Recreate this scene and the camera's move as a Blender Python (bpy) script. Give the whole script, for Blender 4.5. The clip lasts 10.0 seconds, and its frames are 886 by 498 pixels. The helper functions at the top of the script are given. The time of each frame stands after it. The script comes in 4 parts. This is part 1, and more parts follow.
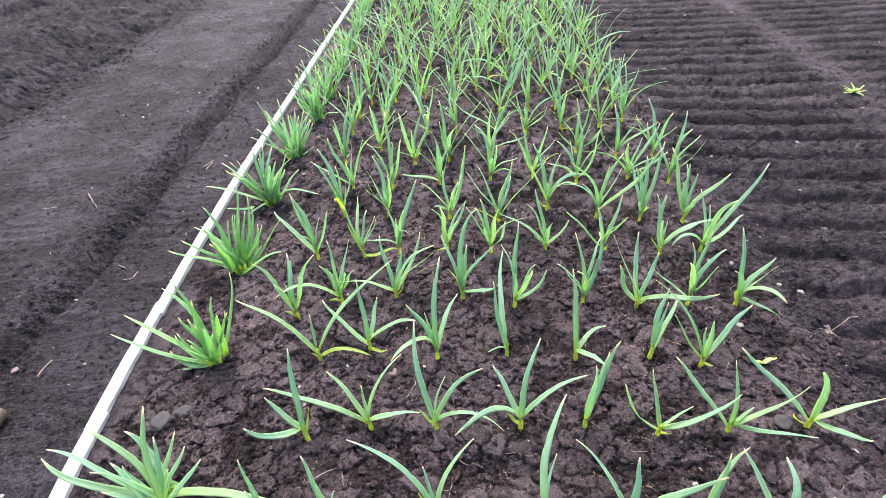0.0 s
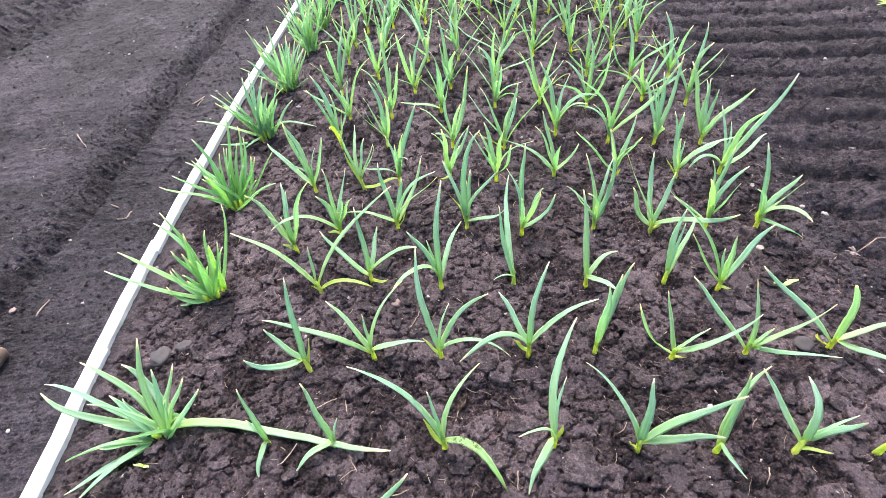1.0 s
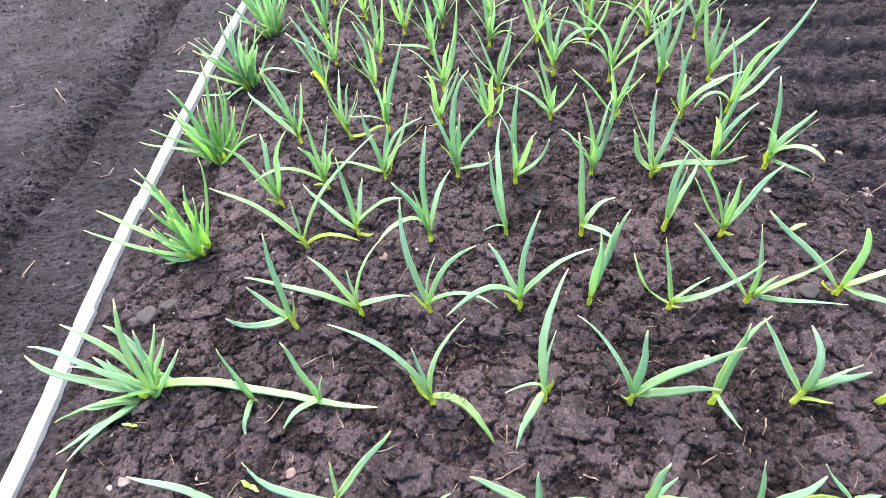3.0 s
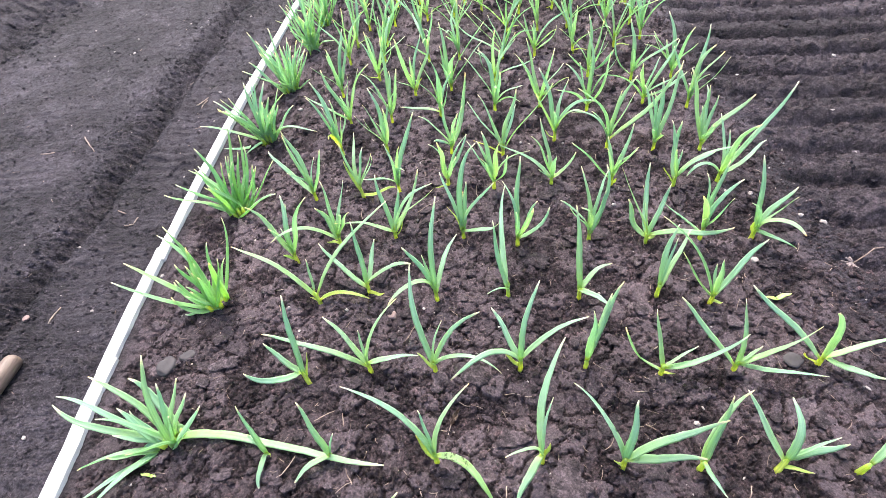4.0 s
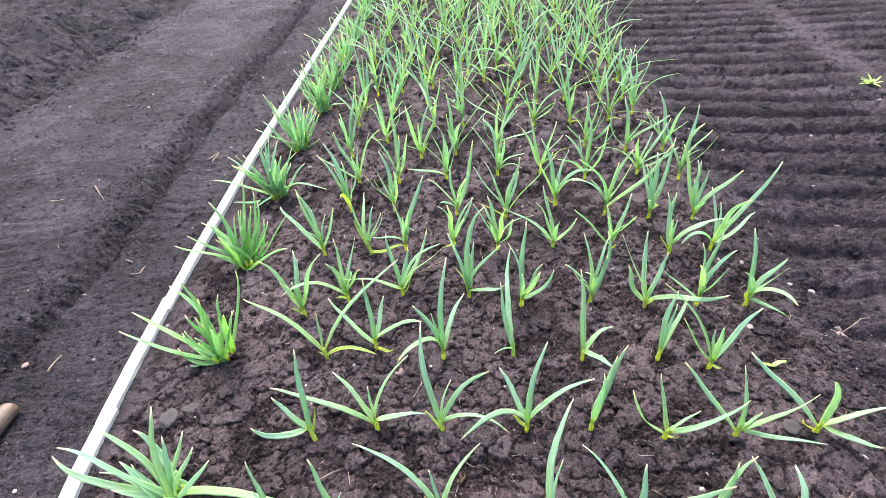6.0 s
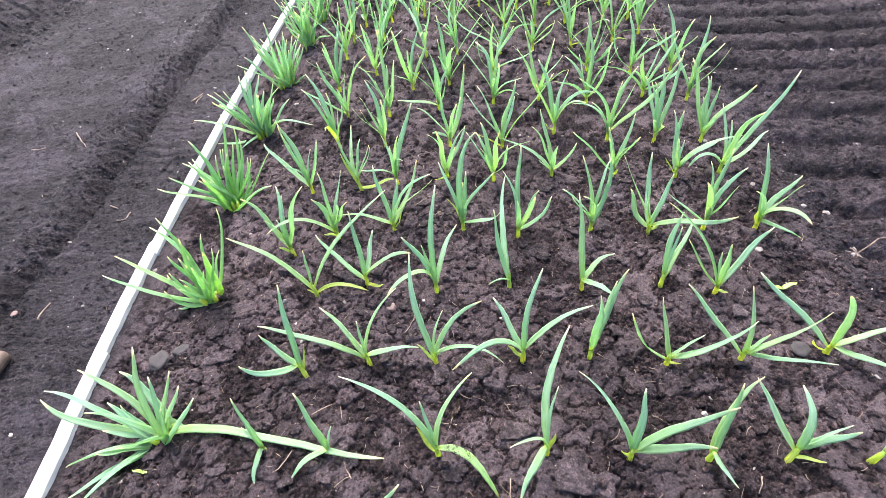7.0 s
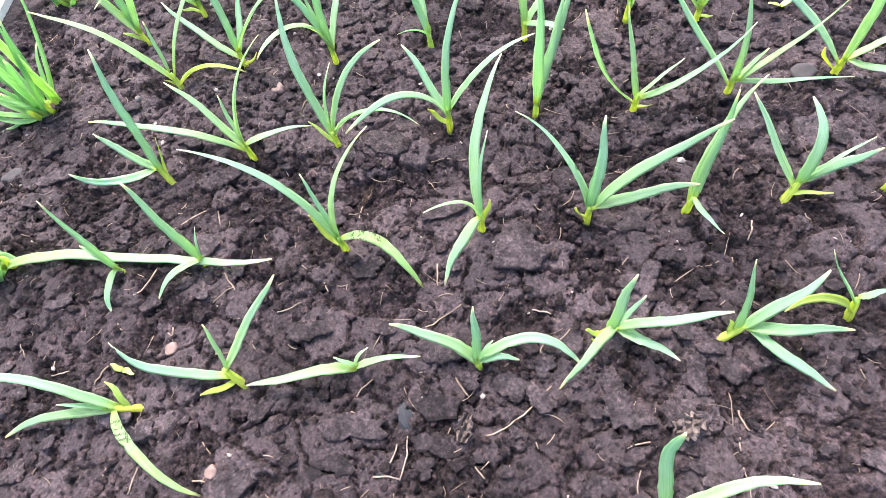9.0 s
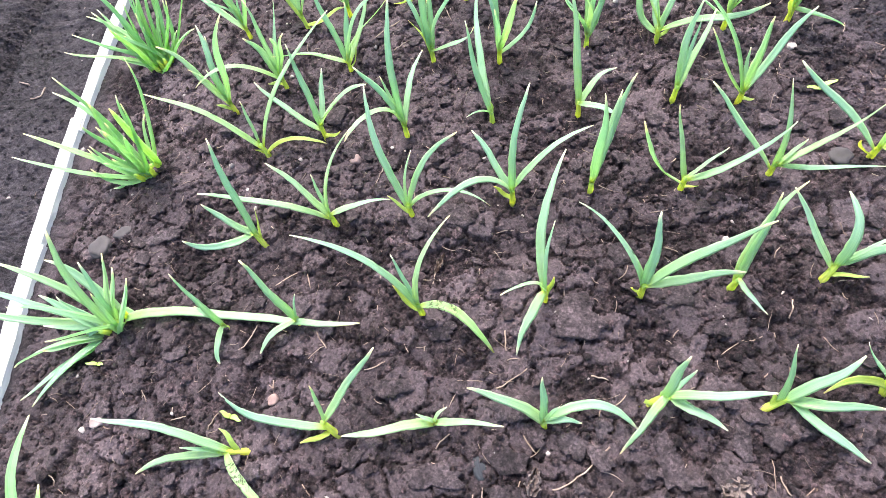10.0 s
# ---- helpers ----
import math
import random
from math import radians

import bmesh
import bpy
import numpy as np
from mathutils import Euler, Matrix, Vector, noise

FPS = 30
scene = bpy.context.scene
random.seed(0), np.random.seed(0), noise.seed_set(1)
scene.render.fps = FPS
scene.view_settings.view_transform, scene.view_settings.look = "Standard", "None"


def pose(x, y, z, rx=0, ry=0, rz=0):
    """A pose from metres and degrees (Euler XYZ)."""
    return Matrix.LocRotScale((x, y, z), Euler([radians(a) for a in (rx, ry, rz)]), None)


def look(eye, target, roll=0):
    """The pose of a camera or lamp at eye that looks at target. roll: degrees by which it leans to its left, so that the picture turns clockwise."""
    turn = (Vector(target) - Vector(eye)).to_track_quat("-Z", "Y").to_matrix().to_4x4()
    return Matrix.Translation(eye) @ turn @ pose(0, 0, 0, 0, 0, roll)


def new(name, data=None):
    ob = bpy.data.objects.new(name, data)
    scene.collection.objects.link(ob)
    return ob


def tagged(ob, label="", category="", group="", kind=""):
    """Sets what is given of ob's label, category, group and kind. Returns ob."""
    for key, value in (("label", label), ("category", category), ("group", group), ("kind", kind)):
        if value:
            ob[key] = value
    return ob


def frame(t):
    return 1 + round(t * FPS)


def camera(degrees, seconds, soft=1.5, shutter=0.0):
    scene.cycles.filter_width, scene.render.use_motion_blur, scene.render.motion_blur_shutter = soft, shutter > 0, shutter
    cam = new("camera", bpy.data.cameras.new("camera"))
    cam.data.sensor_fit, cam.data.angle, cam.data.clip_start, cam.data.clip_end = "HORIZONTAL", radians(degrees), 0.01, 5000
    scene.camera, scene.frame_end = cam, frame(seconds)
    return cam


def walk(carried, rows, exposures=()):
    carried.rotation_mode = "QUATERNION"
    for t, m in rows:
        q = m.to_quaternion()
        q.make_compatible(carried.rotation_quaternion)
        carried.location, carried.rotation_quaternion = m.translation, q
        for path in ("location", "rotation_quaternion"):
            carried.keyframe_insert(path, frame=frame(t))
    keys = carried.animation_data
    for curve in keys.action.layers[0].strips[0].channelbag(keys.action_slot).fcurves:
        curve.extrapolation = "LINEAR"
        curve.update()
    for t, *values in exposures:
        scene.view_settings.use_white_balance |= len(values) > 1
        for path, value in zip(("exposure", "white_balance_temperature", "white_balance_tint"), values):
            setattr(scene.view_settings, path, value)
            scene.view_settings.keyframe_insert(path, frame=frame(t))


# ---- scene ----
cam = camera(83.4, 10.0, 0.5)
PATH = [
    (0, (0.071, -0.007, 0.929), (-0.033, 1.541, -0.333), -4.5),
    (0.5, (0.075, 0.005, 0.876), (-0.052, 1.483, -0.465), -5.8),
    (1, (0.075, 0.006, 0.851), (-0.066, 1.414, -0.563), -7.0),
    (1.5, (0.096, 0.011, 0.818), (-0.059, 1.348, -0.661), -8.4),
    (2, (0.091, 0.01, 0.798), (-0.079, 1.29, -0.729), -9.4),
    (2.2, (0.087, 0.01, 0.798), (-0.089, 1.269, -0.747), -9.8),
    (3.3, (0.115, 0.044, 0.836), (-0.07, 1.314, -0.698), -10.2),
    (3.5, (0.115, 0.041, 0.873), (-0.078, 1.339, -0.636), -10.0),
    (4, (0.114, 0.043, 0.907), (-0.073, 1.401, -0.55), -8.7),
    (4.5, (0.09, 0.053, 0.94), (-0.076, 1.47, -0.463), -7.1),
    (5, (0.065, 0.048, 0.94), (-0.087, 1.511, -0.415), -5.9),
    (6.3, (0.075, 0.017, 0.949), (-0.052, 1.531, -0.352), -4.9),
    (6.5, (0.09, 0.032, 0.93), (-0.052, 1.501, -0.419), -6.1),
    (7, (0.1, 0.035, 0.871), (-0.067, 1.406, -0.575), -8.2),
    (7.5, (0.111, 0.045, 0.777), (-0.07, 1.297, -0.771), -10.4),
    (8, (0.106, 0.049, 0.692), (-0.055, 1.167, -0.959), -11.8),
    (8.5, (0.129, 0.039, 0.598), (0.007, 1.038, -1.131), -12.1),
    (9, (0.165, 0.037, 0.575), (0.062, 0.985, -1.183), -13.6),
    (9.5, (0.151, 0.062, 0.617), (0.013, 1.012, -1.138), -15.7),
    (10, (0.117, 0.075, 0.7), (-0.074, 1.065, -1.027), -16.9),
]
EXPOSURES = [(0.0, 1.55), (1.0, 1.77), (2.0, 1.82), (4.5, 1.86), (6.5, 1.72), (7.0, 1.77), (8.0, 1.89), (9.0, 2.01), (10.0, 1.98)]
walk(cam, [(t, look(eye, target, roll)) for t, eye, target, roll in PATH], EXPOSURES)

# ---- world, sun, exposure ----
SUN_UP, SUN_ROUND = 58.0, -15.0
world = bpy.data.worlds.new("overcast_sky")
scene.world = world
world.use_nodes = True
wn = world.node_tree.nodes
sky = wn.new("ShaderNodeTexSky")
sky.sky_type = "NISHITA"
sky.sun_disc = False
sky.sun_elevation, sky.sun_rotation = radians(SUN_UP), radians(SUN_ROUND)
sky.air_density, sky.dust_density, sky.ozone_density = 1.0, 4.0, 1.0
world.node_tree.links.new(sky.outputs[0], wn["Background"].inputs[0])
wn["Background"].inputs[1].default_value = 0.15
sun = new("sun", bpy.data.lights.new("sun", "SUN"))
sun.data.energy, sun.data.angle, sun.data.color = 1.9, radians(30), (1.0, 0.96, 0.94)
sun.rotation_euler = (radians(90 - SUN_UP), 0, radians(180 - SUN_ROUND))


# ---- materials ----
def material(name):
    m = bpy.data.materials.new(name)
    m.use_nodes = True
    return m, m.node_tree.nodes, m.node_tree.links, m.node_tree.nodes["Principled BSDF"]


def add(nodes, kind, **values):
    n = nodes.new("ShaderNode" + kind)
    for key, value in values.items():
        n.inputs[key.replace("_", " ")].default_value = value
    return n


def ramp(nodes, *stops):
    n = nodes.new("ShaderNodeValToRGB")
    while len(n.color_ramp.elements) < len(stops):
        n.color_ramp.elements.new(0.5)
    for e, (at, colour) in zip(n.color_ramp.elements, stops):
        e.position, e.color = at, (*colour, 1)
    return n


def mix(nodes, links, factor, a, b, blend="MIX"):
    n = nodes.new("ShaderNodeMix")
    n.data_type, n.blend_type = "RGBA", blend
    for socket, value in ((n.inputs[0], factor), (n.inputs[6], a), (n.inputs[7], b)):
        if isinstance(value, bpy.types.NodeSocket):
            links.new(value, socket)
        else:
            socket.default_value = value if isinstance(value, float) else (*value, 1)
    return n.outputs[2]


def soil_material(name, dark, mid, pale, bump=1.0, each="", field=None):
    m, n, l, b = material(name)
    co = n.new("ShaderNodeNewGeometry").outputs["Position"]
    big = add(n, "TexNoise", Scale=9.0, Detail=5.0, Roughness=0.6)
    fine = add(n, "TexNoise", Scale=140.0, Detail=8.0, Roughness=0.75)
    grain = add(n, "TexVoronoi", Scale=210.0)
    grain.feature = "SMOOTH_F1"
    speck = add(n, "TexVoronoi", Scale=300.0)
    for t in (big, fine, grain, speck):
        l.new(co, t.inputs["Vector"])
    # same noise as the bump: crevice shade put into the colour as dark hollows
    r1 = ramp(n, (0.4, dark), (0.6, mid))
    l.new(fine.outputs["Fac"], r1.inputs[0])
    base, light = r1.outputs[0], pale
    if field:
        # the greyer, finer soil of the fields on both sides of the bed
        where = n.new("ShaderNodeAttribute")
        where.attribute_name = "bed"
        rf = ramp(n, (0.4, field[0]), (0.6, field[1]))
        l.new(fine.outputs["Fac"], rf.inputs[0])
        base = mix(n, l, where.outputs["Fac"], rf.outputs[0], base)
        light = mix(n, l, where.outputs["Fac"], field[2], pale)
    r2 = ramp(n, (0.4, (0, 0, 0)), (0.72, (1, 1, 1)))
    l.new(big.outputs["Fac"], r2.inputs[0])
    part = mix(n, l, 1.0, r2.outputs[0], (0.45, 0.45, 0.45), "MULTIPLY")
    col = mix(n, l, part, base, light)
    # random 2 cm mottling, its dark tones standing in for shade between clods
    clod = add(n, "TexNoise", Scale=52.0, Detail=4.0, Roughness=0.72, Distortion=0.6)
    l.new(co, clod.inputs["Vector"])
    r8 = ramp(n, (0.4, (0.5, 0.49, 0.49)), (0.6, (1.3, 1.3, 1.3)))
    l.new(clod.outputs["Fac"], r8.inputs[0])
    col = mix(n, l, 1.0, col, r8.outputs[0], "MULTIPLY")
    if each:
        top = (2.1, 2.03, 2.0) if each == "crumb" else (1.35, 1.34, 1.34)
        r5 = ramp(n, (0.0, (0.75, 0.74, 0.74)), (0.75, (1.2, 1.18, 1.17)), (1.0, top))
        if each == "crumb":
            l.new(n.new("ShaderNodeNewGeometry").outputs["Random Per Island"], r5.inputs[0])
        else:
            l.new(n.new("ShaderNodeObjectInfo").outputs["Random"], r5.inputs[0])
        col = mix(n, l, 1.0, col, r5.outputs[0], "MULTIPLY")
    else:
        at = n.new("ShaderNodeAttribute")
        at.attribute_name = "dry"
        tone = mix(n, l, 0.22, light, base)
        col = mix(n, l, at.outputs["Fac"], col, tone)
    # moister and drier stretches
    damp = add(n, "TexNoise", Scale=3.2, Detail=3.0, Roughness=0.5)
    l.new(co, damp.inputs["Vector"])
    r6 = ramp(n, (0.36, (0.62, 0.61, 0.61)), (0.66, (1.16, 1.16, 1.16)))
    l.new(damp.outputs["Fac"], r6.inputs[0])
    col = mix(n, l, 1.0, col, r6.outputs[0], "MULTIPLY")
    # grains of different tone
    grit_tone = add(n, "TexVoronoi", Scale=330.0)
    l.new(co, grit_tone.inputs["Vector"])
    tone_of = n.new("ShaderNodeSeparateColor")
    l.new(grit_tone.outputs["Color"], tone_of.inputs[0])
    r7 = ramp(n, (0.0, (0.55, 0.54, 0.54)), (0.7, (1.12, 1.1, 1.1)), (1.0, (1.6, 1.55, 1.54)))
    l.new(tone_of.outputs[1], r7.inputs[0])
    col = mix(n, l, 0.75, col, mix(n, l, 1.0, col, r7.outputs[0], "MULTIPLY"))
    # a few pale grains
    r3 = ramp(n, (0.955, (0, 0, 0)), (0.97, (1, 1, 1)))
    l.new(speck.outputs["Color"], r3.inputs[0])
    r4 = ramp(n, (0.28, (1, 1, 1)), (0.42, (0, 0, 0)))
    l.new(speck.outputs["Distance"], r4.inputs[0])
    grit = mix(n, l, 1.0, r3.outputs[0], r4.outputs[0], "MULTIPLY")
    col = mix(n, l, grit, col, (0.2, 0.18, 0.17))
    l.new(col, b.inputs["Base Color"])
    b.inputs["Roughness"].default_value = 0.82
    b.inputs["Specular IOR Level"].default_value = 0.25
    b1 = add(n, "Bump", Strength=bump, Distance=0.006)
    l.new(fine.outputs["Fac"], b1.inputs["Height"])
    b2 = add(n, "Bump", Strength=0.8 * bump, Distance=0.0045)
    b2.invert = True
    l.new(grain.outputs["Distance"], b2.inputs["Height"])
    l.new(b1.outputs[0], b2.inputs["Normal"])
    micro = add(n, "TexNoise", Scale=520.0, Detail=4.0, Roughness=0.7)
    l.new(co, micro.inputs["Vector"])
    b3 = add(n, "Bump", Strength=bump, Distance=0.004)
    l.new(micro.outputs["Fac"], b3.inputs["Height"])
    l.new(b2.outputs[0], b3.inputs["Normal"])
    l.new(b3.outputs[0], b.inputs["Normal"])
    return m


def leaf_material(name, low, mid, high, tip, sheen=0.5, bloom_tone=(0.42, 0.58, 0.5), soiled=False):
    """A leaf: v runs from base to tip, u across; each leaf differs a little."""
    m, n, l, b = material(name)
    uv = n.new("ShaderNodeUVMap")
    uv.uv_map = "leaf"
    sep = n.new("ShaderNodeSeparateXYZ")
    l.new(uv.outputs[0], sep.inputs[0])
    info = n.new("ShaderNodeObjectInfo")
    along = ramp(n, (0.0, low), (0.03, low), (0.11, mid), (0.6, high), (0.88, high), (0.97, tip))
    l.new(sep.outputs["Y"], along.inputs[0])
    streak = add(n, "TexNoise", Scale=1.0, Detail=3.0)
    mp = n.new("ShaderNodeMapping")
    mp.inputs["Scale"].default_value = (26, 1.6, 1)
    l.new(uv.outputs[0], mp.inputs[0])
    l.new(info.outputs["Random"], mp.inputs["Location"])
    l.new(mp.outputs[0], streak.inputs["Vector"])
    rs = ramp(n, (0.3, (0.7, 0.8, 0.78)), (0.7, (1.22, 1.14, 1.08)))
    l.new(streak.outputs["Fac"], rs.inputs[0])
    col = mix(n, l, 1.0, along.outputs[0], rs.outputs[0], "MULTIPLY")
    rr = ramp(n, (0.0, (0.9, 0.96, 1.02)), (0.5, (1.0, 1.0, 1.0)), (1.0, (1.14, 1.05, 0.86)))
    l.new(info.outputs["Random"], rr.inputs[0])
    col = mix(n, l, 1.0, col, rr.outputs[0], "MULTIPLY")
    co = n.new("ShaderNodeTexCoord").outputs["Object"]
    bloom = add(n, "TexNoise", Scale=45.0, Detail=4.0)
    l.new(co, bloom.inputs["Vector"])
    rb = ramp(n, (0.35, (0.05, 0.05, 0.05)), (0.7, (0.42, 0.42, 0.42)))
    l.new(bloom.outputs["Fac"], rb.inputs[0])
    col = mix(n, l, rb.outputs[0], col, bloom_tone)
    # paler margins
    off = n.new("ShaderNodeMath")
    off.operation = "SUBTRACT"
    off.inputs[1].default_value = 0.5
    l.new(sep.outputs["X"], off.inputs[0])
    far = n.new("ShaderNodeMath")
    far.operation = "ABSOLUTE"
    l.new(off.outputs[0], far.inputs[0])
    re = ramp(n, (0.36, (0, 0, 0)), (0.5, (0.4, 0.4, 0.4)))
    l.new(far.outputs[0], re.inputs[0])
    col = mix(n, l, re.outputs[0], col, (0.5, 0.68, 0.4))
    if soiled:
        # dried splashes of earth near the foot of the blade
        spot = add(n, "TexNoise", Scale=170.0, Detail=4.0, Roughness=0.65)
        l.new(co, spot.inputs["Vector"])
        rp = ramp(n, (0.52, (0, 0, 0)), (0.58, (0.85, 0.85, 0.85)))
        l.new(spot.outputs["Fac"], rp.inputs[0])
        place = ramp(n, (0.1, (0, 0, 0)), (0.16, (1, 1, 1)), (0.42, (1, 1, 1)), (0.5, (0, 0, 0)))
        l.new(sep.outputs["Y"], place.inputs[0])
        col = mix(n, l, mix(n, l, 1.0, rp.outputs[0], place.outputs[0], "MULTIPLY"), col, (0.07, 0.075, 0.04))
    l.new(col, b.inputs["Base Color"])
    b.inputs["Roughness"].default_value = sheen
    b.inputs["Specular IOR Level"].default_value = 0.32
    bp = add(n, "Bump", Strength=0.35, Distance=0.001)
    l.new(streak.outputs["Fac"], bp.inputs["Height"])
    l.new(bp.outputs[0], b.inputs["Normal"])
    t = n.new("ShaderNodeBsdfTranslucent")
    l.new(mix(n, l, 1.0, col, (1.6, 1.5, 1.15), "MULTIPLY"), t.inputs[0])
    ms = n.new("ShaderNodeMixShader")
    ms.inputs[0].default_value = 0.56
    l.new(b.outputs[0], ms.inputs[1])
    l.new(t.outputs[0], ms.inputs[2])
    l.new(ms.outputs[0], n["Material Output"].inputs[0])
    return m


def plain_material(name, a, b_, scale=60.0, rough=0.8, stretch=(1, 1, 1), bump=0.3, depth=0.002):
    m, n, l, b = material(name)
    co = n.new("ShaderNodeTexCoord").outputs["Object"]
    mp = n.new("ShaderNodeMapping")
    mp.inputs["Scale"].default_value = stretch
    l.new(co, mp.inputs[0])
    t = add(n, "TexNoise", Scale=scale, Detail=6.0, Roughness=0.65)
    l.new(mp.outputs[0], t.inputs["Vector"])
    r = ramp(n, (0.3, a), (0.7, b_))
    l.new(t.outputs["Fac"], r.inputs[0])
    l.new(r.outputs[0], b.inputs["Base Color"])
    b.inputs["Roughness"].default_value = rough
    bp = add(n, "Bump", Strength=bump, Distance=depth)
    l.new(t.outputs["Fac"], bp.inputs["Height"])
    l.new(bp.outputs[0], b.inputs["Normal"])
    return m


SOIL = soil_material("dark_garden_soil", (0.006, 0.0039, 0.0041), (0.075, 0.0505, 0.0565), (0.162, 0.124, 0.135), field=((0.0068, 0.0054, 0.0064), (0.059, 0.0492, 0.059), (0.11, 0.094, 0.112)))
CLOD = soil_material("soil_clod", (0.009, 0.006, 0.0063), (0.074, 0.05, 0.055), (0.14, 0.105, 0.112), each="crumb")
CLOD_GREY = soil_material("grey_soil_clod", (0.01, 0.0082, 0.0098), (0.064, 0.0535, 0.0635), (0.115, 0.098, 0.114), each="crumb")
CRUST = soil_material("dried_soil_crust", (0.026, 0.0192, 0.021), (0.09, 0.068, 0.0745), (0.15, 0.12, 0.13), 0.8, each="plate")
LEAF_TONES = ((0.5, 0.6, 0.08), (0.385, 0.575, 0.29), (0.37, 0.57, 0.42), (0.8, 0.72, 0.62))
GARLIC = leaf_material("garlic_leaf", *LEAF_TONES, 0.52)
SOILED = leaf_material("earth_splashed_leaf", (0.4, 0.54, 0.14), (0.36, 0.56, 0.25), (0.34, 0.56, 0.22), (0.5, 0.5, 0.12), 0.52, soiled=True)
SHEATH = leaf_material("garlic_sheath", (0.66, 0.63, 0.07), (0.62, 0.64, 0.09), (0.52, 0.62, 0.12), (0.38, 0.58, 0.2), bloom_tone=(0.56, 0.64, 0.26))
FADED = leaf_material("yellowing_leaf", (0.55, 0.58, 0.08), (0.5, 0.6, 0.13), (0.46, 0.58, 0.16), (0.56, 0.5, 0.26), bloom_tone=(0.5, 0.6, 0.3))
CHIVE = leaf_material("chive_leaf", (0.5, 0.58, 0.07), (0.33, 0.56, 0.18), (0.32, 0.55, 0.28), (0.72, 0.66, 0.54), 0.48, bloom_tone=(0.42, 0.6, 0.46))
PAINTED_WOOD = plain_material("pale_weathered_wood", (0.66, 0.63, 0.58), (0.82, 0.8, 0.77), 30.0, 0.6, (6, 0.5, 6))
STRAW = plain_material("dry_straw", (0.1, 0.06, 0.047), (0.4, 0.3, 0.235), 22.0, 0.7)
PEBBLE = plain_material("pebble", (0.2, 0.165, 0.15), (0.36, 0.31, 0.285), 70.0, 0.6)
STONE = plain_material("dull_stone", (0.026, 0.021, 0.022), (0.052, 0.043, 0.045), 50.0, 0.75)
PINK_STONE = plain_material("pinkish_pebble", (0.13, 0.08, 0.07), (0.26, 0.17, 0.148), 90.0, 0.6)
CHARCOAL = plain_material("charcoal", (0.008, 0.009, 0.011), (0.03, 0.032, 0.038), 90.0, 0.5, (1, 6, 1), 0.6, 0.003)
PAPERY = plain_material("papery_dry_leaf", (0.14, 0.105, 0.097), (0.34, 0.27, 0.25), 70.0, 0.7)
SEEDLING = plain_material("seedling_green", (0.26, 0.42, 0.07), (0.42, 0.55, 0.14), 80.0, 0.5)
BROWN_WOOD = plain_material("brown_wood", (0.085, 0.055, 0.04), (0.19, 0.13, 0.098), 30.0, 0.55, (1, 1, 8))


# ---- the lie of the soil ----
def hashed(i, j, seed):
    h = (i.astype(np.int64) * 374761393 + j.astype(np.int64) * 668265263 + seed * 2147483647) & 0xFFFFFFFF
    h = ((h ^ (h >> 13)) * 1274126177) & 0xFFFFFFFF
    h = ((h ^ (h >> 16)) * 2246822519) & 0xFFFFFFFF
    return ((h ^ (h >> 15)) & 0xFFFFFF) / float(0xFFFFFF)


def value_noise(x, y, seed):
    i, j = np.floor(x), np.floor(y)
    u, v = x - i, y - j
    u, v = u * u * (3 - 2 * u), v * v * (3 - 2 * v)
    a, b = hashed(i, j, seed), hashed(i + 1, j, seed)
    c, d = hashed(i, j + 1, seed), hashed(i + 1, j + 1, seed)
    return (a + (b - a) * u) * (1 - v) + (c + (d - c) * u) * v - 0.5


def fbm(x, y, size, octaves, seed, keep=0.5):
    total, gain, f = np.zeros_like(x), 1.0, 1.0 / size
    for k in range(octaves):
        total += gain * value_noise(x * f + 17.3 * k, y * f - 9.1 * k, seed + k)
        gain, f = gain * keep, f * 2.03
    return total


def cells(x, y, size, seed):
    """Nearest and second distance to the cells' seeds (in cells), and a random number for each cell."""
    x, y = x / size, y / size
    i, j = np.floor(x), np.floor(y)
    d1, d2, own = np.full_like(x, 9.0), np.full_like(x, 9.0), np.zeros_like(x)
    for a in (-1, 0, 1):
        for b in (-1, 0, 1):
            px, py = i + a + hashed(i + a, j + b, seed), j + b + hashed(i + a, j + b, seed + 7)
            d = np.hypot(px - x, py - y)
            r = hashed(i + a, j + b, seed + 13)
            near = d < d1
            d2 = np.where(near, d1, np.minimum(d2, d))
            own = np.where(near, r, own)
            d1 = np.where(near, d, d1)
    return d1, d2, own


def step(a, b, x):
    t = np.clip((x - a) / (b - a), 0, 1)
    return t * t * (3 - 2 * t)


def plank_line(y):
    return np.interp(y, (-1.0, 0.36, 0.5, 0.8, 1.2, 1.7, 2.7, 6.0), (-0.72, -0.781, -0.796, -0.818, -0.836, -0.847, -0.845, -0.84))


def lump(d, r=0.62):
    return np.sqrt(np.clip(1 - (d / r) ** 2, 0, 1))


def lie(x, y):
    """The raised bed's crown, the lower path beside the plank and the lower furrows."""
    front = 0.022 * (1 - step(0.1, 0.36, y)) * step(-0.7, -0.5, x) * (1 - step(0.7, 0.9, x))
    return -front + np.interp(x, (-2.6, -1.05, -0.86, -0.79, -0.66, -0.55, -0.4, 0.72, 0.86, 1.0, 1.3), (-0.1, -0.088, -0.078, -0.070, -0.05, -0.025, 0.0, 0.0, -0.03, -0.068, -0.08))


